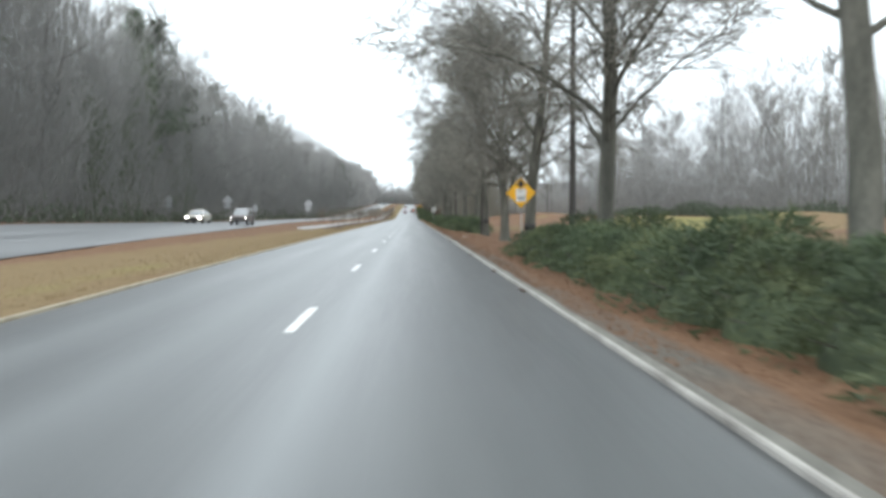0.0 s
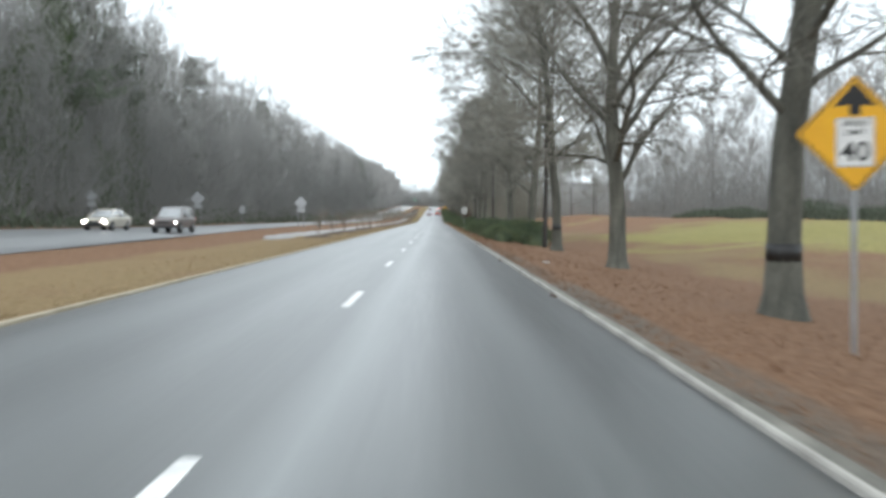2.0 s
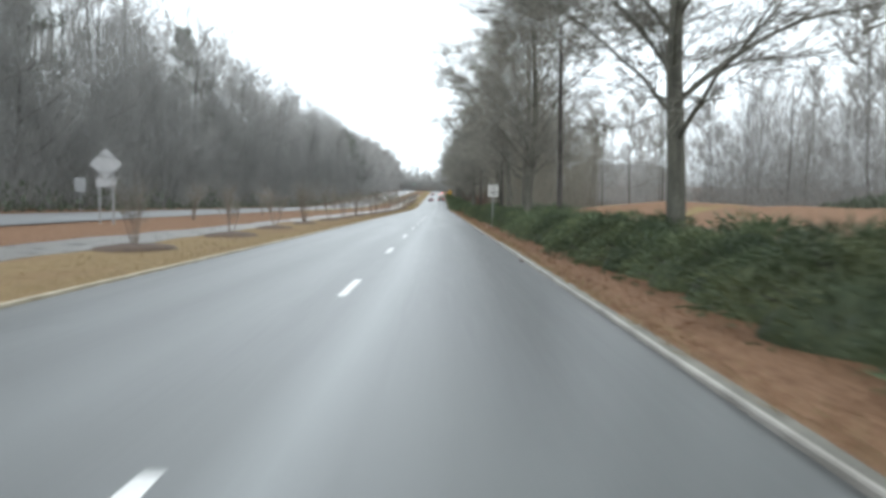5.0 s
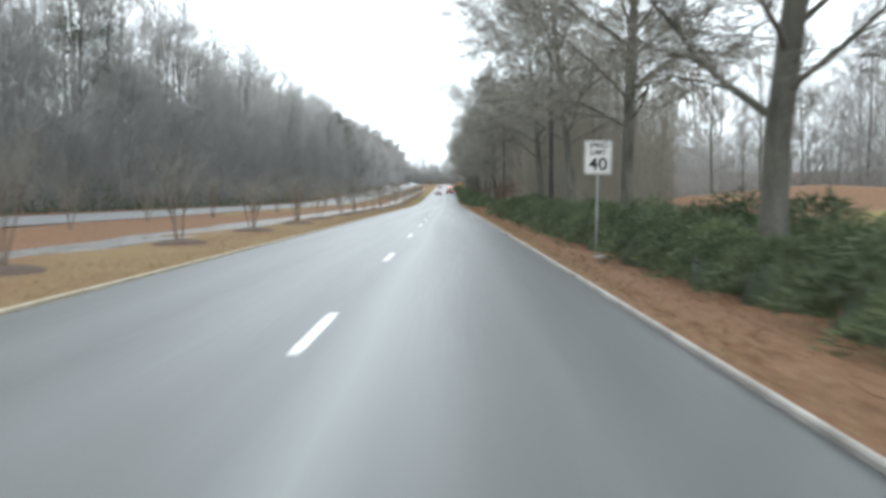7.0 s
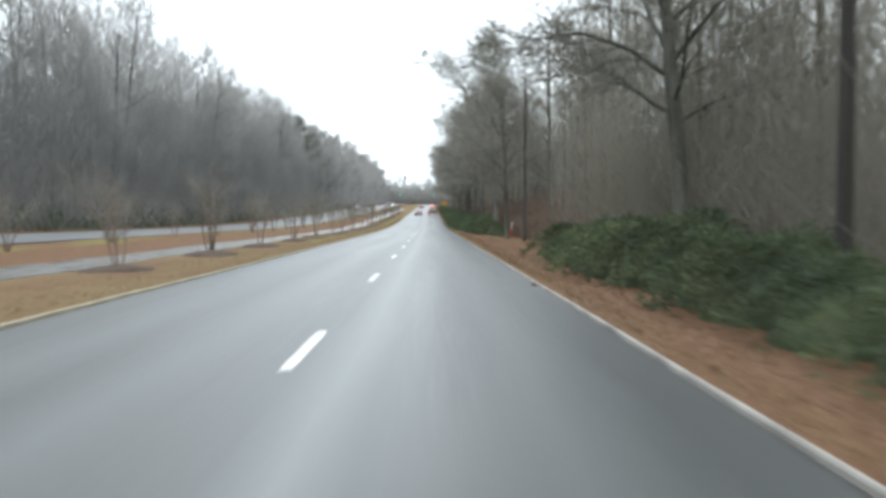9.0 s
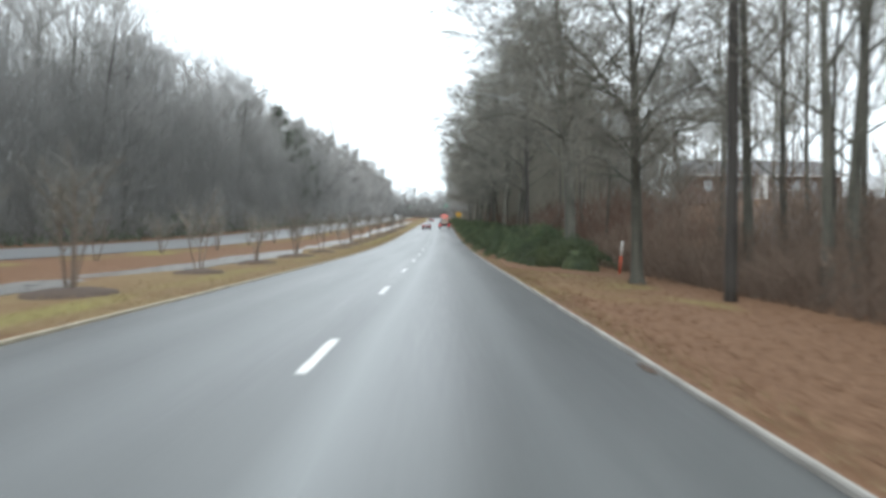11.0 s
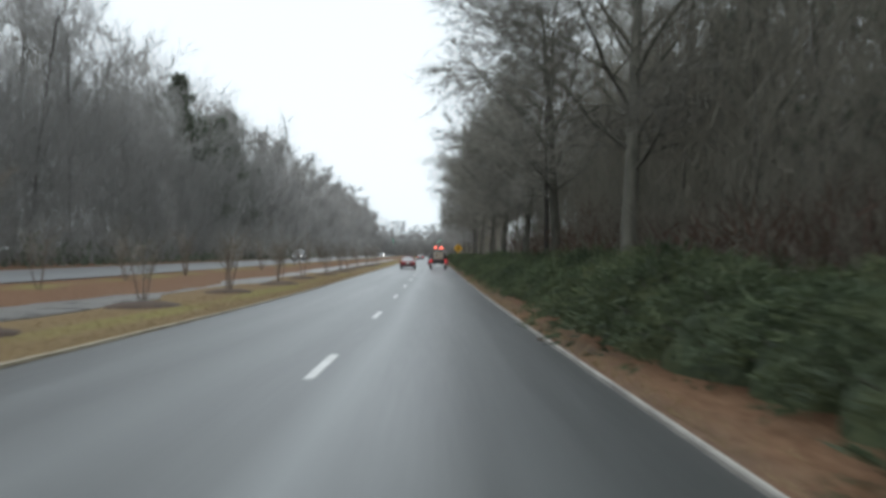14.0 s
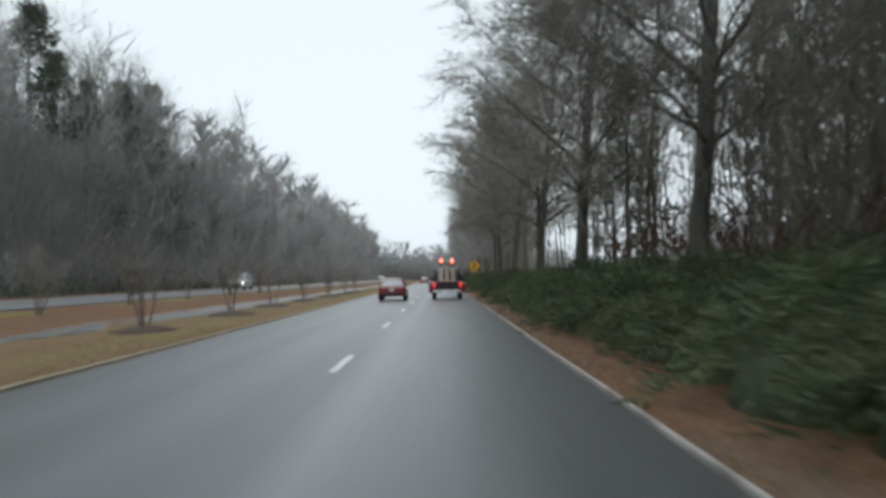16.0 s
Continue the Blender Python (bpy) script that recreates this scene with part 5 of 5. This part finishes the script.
def traffic_signal(y, x0, x1, heads):
    """Two strain poles, a span wire and three-lamp heads with the green lamp lit."""
    z = road_z(y)
    root = empty("traffic_signal", pose(0, y, z))
    for x in (x0, x1):
        tube_part("strain_pole", root, M_STEEL, [(x, 0, ground_z(x, y) - z - 0.3), (x, 0, 4), (x, 0, 8.6)], [0.17, 0.15, 0.12], 10)
    n_ = 12
    pts = [(x0 + (x1 - x0) * i / n_, 0, 8.2 - 0.9 * math.sin(math.pi * i / n_)) for i in range(n_ + 1)]
    tube_part("span_wire", root, M_SIGNAL, pts, [0.018] * (n_ + 1), 5)
    for x in heads:
        k = (x - x0) / (x1 - x0)
        top = 8.2 - 0.9 * math.sin(math.pi * k)
        head = box_part("signal_head", root, M_SIGNAL, (x, 0, top - 0.75), (0.36, 0.24, 1.1), 0.04)
        tube_part("hanger", head, M_SIGNAL, [(x, 0, top), (x, 0, top - 0.25)], [0.025, 0.025], 6)
        for j in range(3):
            zc = top - 0.4 - 0.35 * j
            tube_part("lens", head, M_GREEN if j == 2 else M_LENS_OFF, [(x, -0.115, zc), (x, -0.14, zc), (x, -0.15, zc)], [0.15, 0.14, 0.05], 14,
                      "lit green lens" if j == 2 else "unlit lens")
            tube_part("visor", head, M_SIGNAL, [(x, -0.12, zc + 0.16), (x, -0.32, zc + 0.15)], [0.03, 0.02], 5)
    return tagged(root, "traffic signal heads on a span wire, green lit", "traffic signal")


traffic_signal(620, -30, 11, (-13.4, 3.4))


# ---- vehicles ----
def paint(name, c, rough=0.3):
    m = material(name, [tuple(v * 0.85 for v in c), c], scale=2.5, rough=(rough, rough + 0.12), bump=0.02, coat=0.6, fine_mix=0.2)
    return m


M_RED_PAINT = paint("red_car_paint", (0.22, 0.012, 0.02))
M_WHITE_PAINT = paint("white_car_paint", (0.68, 0.69, 0.7))
M_DARK_PAINT = paint("charcoal_car_paint", (0.05, 0.05, 0.055))
M_SILVER = paint("silver_car_paint", (0.4, 0.41, 0.42))
M_TAUPE = paint("taupe_car_paint", (0.115, 0.092, 0.086))
M_GOLD = paint("pale_gold_car_paint", (0.5, 0.46, 0.38))
M_MAROON = paint("dark_red_truck_paint", (0.16, 0.012, 0.015))
# reflected sky is put into the glass as a pale base colour
M_GLASS = material("sky_paled_glass", [(0.22, 0.23, 0.24), (0.34, 0.35, 0.36)], scale=1, rough=(0.05, 0.12), bump=0, specular=1.0, coat=1.0)
M_TYRE = material("tyre_rubber", [(0.012, 0.012, 0.012), (0.025, 0.025, 0.025)], scale=8, rough=(0.7, 0.9), bump=0.2)
M_RIM = material("alloy_rim", [(0.3, 0.3, 0.31), (0.45, 0.45, 0.46)], scale=4, rough=(0.25, 0.4), bump=0, metallic=0.8)
M_TRIM = material("black_trim", [(0.015, 0.015, 0.016), (0.03, 0.03, 0.031)], scale=4, rough=(0.5, 0.7), bump=0)
M_CHROME = material("bright_trim", [(0.55, 0.56, 0.57), (0.7, 0.7, 0.71)], scale=4, rough=(0.2, 0.35), bump=0, metallic=0.6)
M_TAIL = material("red_tail_lens", [(0.35, 0.01, 0.012), (0.45, 0.015, 0.015)], scale=4, rough=(0.15, 0.25), bump=0)
M_BRAKE = glow("lit_tail_lens", (1.0, 0.05, 0.04), 1.3)
M_BEACON = glow("red_beacon", (1.0, 0.14, 0.08), 10.0)
M_HEAD = glow("lit_headlamp", (1.0, 0.97, 0.9), 22.0)


def loft(name, rings, mat, parent, label="", shade=True):
    """Skin through closed rings of equal length, capped at both ends."""
    v = [Vector(p) for r in rings for p in r]
    k = len(rings[0])
    f = []
    for i in range(len(rings) - 1):
        for j in range(k):
            a, b = i * k + j, i * k + (j + 1) % k
            f.append((a, b, b + k, a + k))
    f.append(tuple(range(k - 1, -1, -1)))
    f.append(tuple((len(rings) - 1) * k + j for j in range(k)))
    ob = add_mesh(name, v, f, mat, parent)
    if shade:
        bm = bmesh.new()
        bm.from_mesh(ob.data)
        bmesh.ops.recalc_face_normals(bm, faces=bm.faces[:])
        bm.to_mesh(ob.data)
        bm.free()
    return tagged(ob, label)


def body_ring(y, w, z0, z1):
    h = z1 - z0
    half = [(w * 0.86, z0), (w * 0.97, z0 + 0.1 * h), (w, z0 + 0.45 * h), (w * 0.985, z0 + 0.72 * h), (w * 0.94, z1 - 0.06 * h), (w * 0.84, z1), (w * 0.4, z1 + 0.02)]
    return [(x, y, z) for x, z in half] + [(-x, y, z) for x, z in half[::-1]]


def cabin_ring(y, wb, wt, zb, zt):
    half = [(wb, zb), (wb * 0.55 + wt * 0.45, zb + 0.5 * (zt - zb)), (wt, zt - 0.05), (wt * 0.86, zt), (wt * 0.4, zt + 0.015)]
    return [(x, y, z) for x, z in half] + [(-x, y, z) for x, z in half[::-1]]


def wheel(parent, x, y, r, w, side):
    ms = Mesher()
    prof = [(-w / 2, r * 0.62), (-w / 2, r * 0.93), (-w * 0.36, r), (w * 0.36, r), (w / 2, r * 0.93), (w / 2, r * 0.62)]
    n_ = 20
    for px, pr in prof:
        for s in range(n_):
            a = 2 * math.pi * s / n_
            ms.v.append(Vector((x + px, y + math.cos(a) * pr, r + math.sin(a) * pr)))
    for q in range(len(prof) - 1):
        for s in range(n_):
            t = (s + 1) % n_
            ms.f.append((q * n_ + s, q * n_ + t, (q + 1) * n_ + t, (q + 1) * n_ + s))
    whl = add_mesh("wheel", ms.v, ms.f, M_TYRE, parent, smooth_shade=True)
    rim = Mesher()
    for k in range(5):
        a = 2 * math.pi * k / 5
        c = Vector((x + side * w * 0.36, y, r))
        rim.tube([c, c + Vector((side * 0.01, math.cos(a) * r * 0.6, math.sin(a) * r * 0.6))], [0.05, 0.035], 5)
    rim.tube([Vector((x - side * w * 0.2, y, r)), Vector((x + side * w * 0.3, y, r))], [r * 0.62, r * 0.62], 16)
    add_mesh("rim", rim.v, rim.f, M_RIM, whl)
    return whl


def car(name, kind_, mat, lit_front, lit_rear, label):
    """A passenger car; its front looks to +y."""
    root = empty(name)
    if kind_ == "suv":
        L, W, H, sh = 4.65, 0.92, 1.76, 1.08
        body = [body_ring(-L / 2, W * 0.86, 0.5, sh - 0.1), body_ring(-L / 2 + 0.12, W * 0.95, 0.36, sh), body_ring(-1.4, W, 0.34, sh), body_ring(0.2, W, 0.34, sh),
                body_ring(0.95, W, 0.34, sh - 0.02), body_ring(1.6, W * 0.97, 0.36, sh - 0.06), body_ring(2.15, W * 0.92, 0.42, sh - 0.14), body_ring(L / 2, W * 0.8, 0.5, sh - 0.28)]
        cab = [cabin_ring(-2.2, 0.82, 0.74, sh - 0.06, sh + 0.05), cabin_ring(-2.0, 0.82, 0.7, sh - 0.06, H - 0.06), cabin_ring(-1.0, 0.83, 0.69, sh - 0.06, H),
               cabin_ring(0.0, 0.83, 0.68, sh - 0.06, H - 0.01), cabin_ring(0.45, 0.83, 0.67, sh - 0.06, H - 0.08), cabin_ring(1.15, 0.82, 0.74, sh - 0.1, sh)]
        roof = [cabin_ring(-2.05, 0.71, 0.68, H - 0.09, H - 0.02), cabin_ring(-1.0, 0.71, 0.69, H - 0.06, H + 0.025), cabin_ring(0.0, 0.7, 0.67, H - 0.06, H + 0.015), cabin_ring(0.4, 0.69, 0.66, H - 0.11, H - 0.05)]
        r, wy = 0.37, (-1.38, 1.42)
    else:
        L, W, H, sh = 4.75, 0.91, 1.45, 0.95
        body = [body_ring(-L / 2, W * 0.82, 0.42, sh - 0.16), body_ring(-L / 2 + 0.1, W * 0.94, 0.3, sh - 0.01), body_ring(-1.65, W, 0.25, sh + 0.02), body_ring(-0.6, W, 0.24, sh - 0.02),
                body_ring(0.8, W, 0.24, sh - 0.03), body_ring(1.5, W * 0.98, 0.25, sh - 0.1), body_ring(2.15, W * 0.9, 0.3, sh - 0.22), body_ring(L / 2, W * 0.72, 0.38, sh - 0.34)]
        cab = [cabin_ring(-1.95, 0.78, 0.72, sh - 0.06, sh + 0.02), cabin_ring(-1.1, 0.8, 0.63, sh - 0.08, H - 0.07), cabin_ring(-0.4, 0.81, 0.62, sh - 0.08, H),
               cabin_ring(0.25, 0.81, 0.61, sh - 0.08, H - 0.03), cabin_ring(0.55, 0.81, 0.61, sh - 0.08, H - 0.1), cabin_ring(1.35, 0.8, 0.72, sh - 0.12, sh - 0.05)]
        roof = [cabin_ring(-1.15, 0.64, 0.61, H - 0.12, H - 0.055), cabin_ring(-0.4, 0.64, 0.62, H - 0.06, H + 0.02), cabin_ring(0.25, 0.63, 0.6, H - 0.08, H - 0.005), cabin_ring(0.5, 0.62, 0.59, H - 0.13, H - 0.08)]
        r, wy = 0.325, (-1.38, 1.42)
    b = loft("body", body, mat, root)
    loft("window_glass", cab, M_GLASS, root, "rain-wet glass, pale with painted sky reflection")
    loft("roof", roof, mat, root)
    for s in (-1, 1):
        base_f, top_f = cab[-1][0], cab[-2][2]
        base_r, top_r = cab[0][0], cab[1][2]
        for nm, p, q in (("front_pillar", base_f, top_f), ("rear_pillar", base_r, top_r)):
            tube_part(nm, root, mat, [(s * abs(p[0]), p[1], p[2]), (s * (abs(q[0]) + 0.012), q[1], q[2])], [0.05, 0.04], 5)
        tube_part("middle_pillar", root, M_TRIM, [(s * 0.835, -0.25, sh - 0.02), (s * 0.685 if kind_ == "suv" else s * 0.64, -0.3, H - 0.06)], [0.04, 0.035], 5)
        for wy_ in wy:
            wheel(root, s * (W - 0.1), wy_, r, 0.22, s)
        box_part("headlight", b, M_HEAD if lit_front else M_CHROME, (s * W * 0.66, L / 2 - 0.1, sh - 0.36), (0.36, 0.14, 0.15), 0.04, "lit headlight" if lit_front else "clear headlight")
        box_part("tail_light", b, M_BRAKE if lit_rear else M_TAIL, (s * W * 0.76, -L / 2 + 0.06, sh - 0.17), (0.3, 0.12, 0.17 if kind_ != "suv" else 0.28), 0.03, "red tail light")
        box_part("mirror", root, mat, (s * (W + 0.06), 0.85, sh + 0.03), (0.2, 0.12, 0.13), 0.03)
        for yd in (0.35, -0.75):
            box_part("door_handle", root, M_TRIM, (s * (W + 0.004), yd - 0.35, sh - 0.17), (0.03, 0.16, 0.035), 0.008)
    box_part("rear_bumper", root, M_TRIM, (0, -L / 2 - 0.01, 0.42), (W * 1.6, 0.14, 0.16), 0.04, "dark lower bumper")
    box_part("front_bumper", root, M_TRIM, (0, L / 2 - 0.02, 0.42), (W * 1.4, 0.14, 0.16), 0.04, "dark lower bumper")
    box_part("grille", root, M_TRIM, (0, L / 2 - 0.03, sh - 0.38), (W * 0.8, 0.1, 0.16), 0.02)
    box_part("number_plate", root, M_SIGN_W, (0, -L / 2 - 0.01, sh - 0.24), (0.31, 0.03, 0.155), 0.006, "plain pale plate")
    return tagged(root, label, "car")


def on_road(ob, x, y, heading=0.0):
    z = (ground_z(x, y) + 0.04) if x < KERB_L else road_z(y)
    slope_ = math.degrees(math.atan((road_z(y + 2) - road_z(y - 2)) / 4))
    ob.matrix_basis = pose(x, y, z) @ pose(0, 0, 0, slope_, 0, 0) @ pose(0, 0, 0, 0, 0, heading)
    return ob


on_road(car("car", "sedan", M_RED_PAINT, False, False, "red four-door sedan in the inner lane"), -1.5, 409.5)
on_road(car("car", "suv", M_TAUPE, True, False, "dark grey-brown sport utility vehicle with lit headlights"), -16.3, 92, 180)
on_road(car("car", "sedan", M_GOLD, True, False, "pale gold sedan with lit headlights"), -21.0, 92.5, 180)
on_road(car("car", "suv", M_SILVER, True, False, "pale silver sport utility vehicle with lit headlights"), -20.2, 445, 180)
on_road(car("car", "sedan", M_MAROON, False, True, "dark red sedan with lit brake lights near the junction"), -2.2, 552)
on_road(car("car", "sedan", M_WHITE_PAINT, True, False, "white sedan with lit headlights near the junction"), -19.0, 655, 180)
on_road(car("car", "suv", M_SILVER, True, False, "silver vehicle with lit headlights beyond the junction"), -22.5, 690, 180)


M_CREAM = material("cream_paint", [(0.5, 0.46, 0.36), (0.62, 0.57, 0.46)], scale=2, rough=(0.4, 0.6), bump=0.05)


def rack_truck():
    """A dark pickup with a ladder rack that carries two red beacons."""
    root = empty("pickup_truck")
    W = 1.0
    cargo = loft("cargo_bed", [body_ring(-2.75, W * 0.96, 0.55, 1.16), body_ring(-2.65, W, 0.5, 1.2), body_ring(-1.2, W, 0.48, 1.2), body_ring(-0.55, W, 0.46, 1.18)], M_MAROON, root)
    loft("body", [body_ring(-0.5, W, 0.46, 1.18), body_ring(1.0, W, 0.44, 1.16), body_ring(1.9, W * 0.97, 0.48, 1.12), body_ring(2.6, W * 0.93, 0.52, 1.02), body_ring(2.8, W * 0.85, 0.6, 0.92)], M_MAROON, root)
    loft("cab", [cabin_ring(-0.5, 0.86, 0.74, 1.1, 1.86), cabin_ring(0.0, 0.87, 0.74, 1.1, 1.92), cabin_ring(0.7, 0.87, 0.72, 1.1, 1.86), cabin_ring(1.35, 0.86, 0.78, 1.1, 1.2)], M_DARK_PAINT, root, "charcoal cab")
    plate_part("rear_window", root, M_GLASS, shift(rounded(1.3, 0.46, 0.06), 0, 1.52), -0.53, 0.02, "rain-wet glass, pale with painted sky reflection")
    box_part("tailgate", cargo, M_TRIM, (0, -2.77, 0.9), (1.5, 0.05, 0.52), 0.02, "black tailgate")
    box_part("rear_bumper", root, M_CHROME, (0, -2.86, 0.55), (1.85, 0.18, 0.17), 0.04, "bright steel bumper")
    box_part("number_plate", root, M_SIGN_W, (0, -2.96, 0.57), (0.31, 0.02, 0.14), 0.005, "plain pale plate")
    for s in (-1, 1):
        box_part("tail_light", root, M_BRAKE, (s * 0.88, -2.75, 0.98), (0.15, 0.1, 0.32), 0.03, "lit red tail light")
        box_part("mirror", root, M_TRIM, (s * 1.1, 0.95, 1.35), (0.2, 0.1, 0.26), 0.03)
        for y in (-1.75, 1.75):
            wheel(root, s * 0.88, y, 0.39, 0.26, s)
        for y in (-2.5, -0.75, 0.9):
            tube_part("rack_post", root, M_TRIM, [(s * 0.9, y, 1.15), (s * 0.8, y, 2.12)], [0.04, 0.035], 6)
        tube_part("rack_rail", root, M_CHROME, [(s * 0.8, -2.6, 2.12), (s * 0.8, 1.1, 2.12)], [0.04, 0.04], 6)
        tube_part("beacon_stem", root, M_TRIM, [(s * 0.36, -0.8, 2.1), (s * 0.36, -0.8, 2.5)], [0.05, 0.045], 6)
        tube_part("beacon", root, M_BEACON, [(s * 0.36, -0.8, 2.5), (s * 0.36, -0.8, 2.54), (s * 0.36, -0.8, 2.66), (s * 0.36, -0.8, 2.72)], [0.07, 0.085, 0.075, 0.03], 12, "lit red beacon")
    for y in (-2.5, -0.75, 0.9):
        tube_part("rack_bar", root, M_CHROME, [(-0.8, y, 2.12), (0.8, y, 2.12)], [0.035, 0.035], 6)
    crate = box_part("tool_cabinet", root, M_CREAM, (0, -1.3, 1.62), (1.05, 0.7, 0.95), 0.05, "cream steel tool cabinet")
    for x in (-0.17, 0.17):
        tube_part("hose", crate, M_TRIM, [(x, -1.72, 1.3), (x * 1.3, -1.78, 1.7), (x, -1.7, 2.2)], [0.05, 0.055, 0.05], 7, "black rubber hose")
    for s in (-1, 1):
        loft("fender", [body_ring(-2.5, 0.15, 0.45, 0.95), body_ring(-2.3, 0.19, 0.42, 1.14), body_ring(-1.3, 0.19, 0.42, 1.14), body_ring(-1.0, 0.13, 0.45, 0.95)], M_RED_PAINT, root, "red flared wheel arch").location.x = s * 1.06
    tube_part("beacon_bar", root, M_TRIM, [(-0.45, -0.8, 2.42), (0.45, -0.8, 2.42)], [0.04, 0.04], 6)
    return tagged(root, "dark red pickup truck with a ladder rack and lit red beacons", "truck")


on_road(rack_truck(), 2.15, 411)

def pale_slab(name, x, y, sx, sy, turn, seed, label, category):
    """A thin, chipped slab lying in the straw."""
    rn = random.Random(seed)
    ms = Mesher()
    n_ = 11
    for z, k in ((-0.03, 1.0), (0.035, 1.0), (0.05, 0.88)):
        for s in range(n_):
            a = 2 * math.pi * s / n_
            kk = k * (0.85 + 0.3 * random.Random(seed * 50 + s).random())
            c, q = math.cos(a), math.sin(a)
            ms.v.append(Vector((sx * kk * math.copysign(abs(c) ** 0.6, c), sy * kk * math.copysign(abs(q) ** 0.6, q), z + rn.uniform(-0.006, 0.006))))
    for r_ in range(2):
        for s in range(n_):
            t = (s + 1) % n_
            ms.f.append((r_ * n_ + s, r_ * n_ + t, r_ * n_ + n_ + t, r_ * n_ + n_ + s))
    ms.f.append(tuple(2 * n_ + s for s in range(n_)))
    ob = add_mesh(name, ms.v, ms.f, M_KERB)
    ob.matrix_basis = pose(x, y, ground_z(x, y) + 0.02, 0, 0, turn)
    return tagged(ob, label, category)


pale_slab("flat_stone", 5.54, 64.6, 0.15, 0.11, 20, 5, "pale flat stone lying in pine straw", "stone")
pale_slab("concrete_slab", 5.42, 159.2, 0.24, 0.16, 35, 8, "pale concrete slab lying beside the juniper hedge", "slab")

# ---- a house behind the wood ----
M_BRICK = material("red_brick_wall", [(0.12, 0.085, 0.072), (0.18, 0.13, 0.11)], scale=1.5, rough=(0.8, 0.95), bump=0.3, fine=12)
M_SHINGLE = material("grey_shingles", [(0.12, 0.12, 0.125), (0.2, 0.2, 0.205)], scale=2, rough=(0.7, 0.9), bump=0.4, bump_scale=12)


def house(x, y):
    """A long low house on the hill: brick walls, a broad grey roof, a white chimney stack and a white terrace rail."""
    g = ground_z(x, y)
    root = empty("house", pose(x, y, g, 0, 0, 8))
    w, d, h = 34.0, 12.0, 5.0
    box_part("wall", root, M_BRICK, (0, 0, h / 2 - 0.6), (w, d, h + 1.2), 0.02, "red brick wall")
    bm = bmesh.new()
    ov = 0.9
    pts = [(-w / 2 - ov, -d / 2 - ov, h - 0.1), (w / 2 + ov, -d / 2 - ov, h - 0.1), (w / 2 + ov, d / 2 + ov, h - 0.1), (-w / 2 - ov, d / 2 + ov, h - 0.1), (-w / 2 + 2.0, 0, h + 3.6), (w / 2 - 2.0, 0, h + 3.6)]
    vs = [bm.verts.new(p) for p in pts]
    for f in ((0, 1, 5, 4), (1, 2, 5), (2, 3, 4, 5), (3, 0, 4), (3, 2, 1, 0)):
        bm.faces.new([vs[i] for i in f])
    part("roof", bm, M_SHINGLE, root, "grey shingle hip roof")
    box_part("eaves_trim", root, M_SIGN_W, (0, -d / 2 - 0.85, h - 0.2), (w + 1.6, 0.12, 0.3), 0.02, "white eaves board")
    box_part("chimney_stack", root, M_SIGN_W, (-2.0, -d / 2 - 0.75, h / 2 - 0.6), (2.3, 1.1, h + 0.9), 0.04, "broad white stack against the front wall")
    for cx in (-13.6, -9.9, -6.2, 2.4, 6.1, 9.8, 13.5):
        win = box_part("window", root, M_TRIM, (cx, -d / 2 - 0.02, 2.6), (2.2, 0.12, 2.4), 0.02, "dark framed window")
        for q in (-1, 1):
            box_part("pane", win, M_GLASS, (cx + q * 0.52, -d / 2 - 0.085, 2.6), (0.94, 0.02, 2.16), 0.004)
    for x0, x1 in ((-8.6, -3.4), (-0.6, 4.2)):
        rail = box_part("terrace_rail", root, M_SIGN_W, ((x0 + x1) / 2, -d / 2 - 3.0, 1.55), (x1 - x0, 0.16, 0.3), 0.02, "white terrace rail")
        for q in range(4):
            box_part("post", rail, M_SIGN_W, (x0 + 0.1 + (x1 - x0 - 0.2) * q / 3, -d / 2 - 3.0, 0.45), (0.14, 0.14, 1.9), 0.01)
    return tagged(root, "long low brick house with a broad grey roof on a hill", "house")


house(70.5, 424)
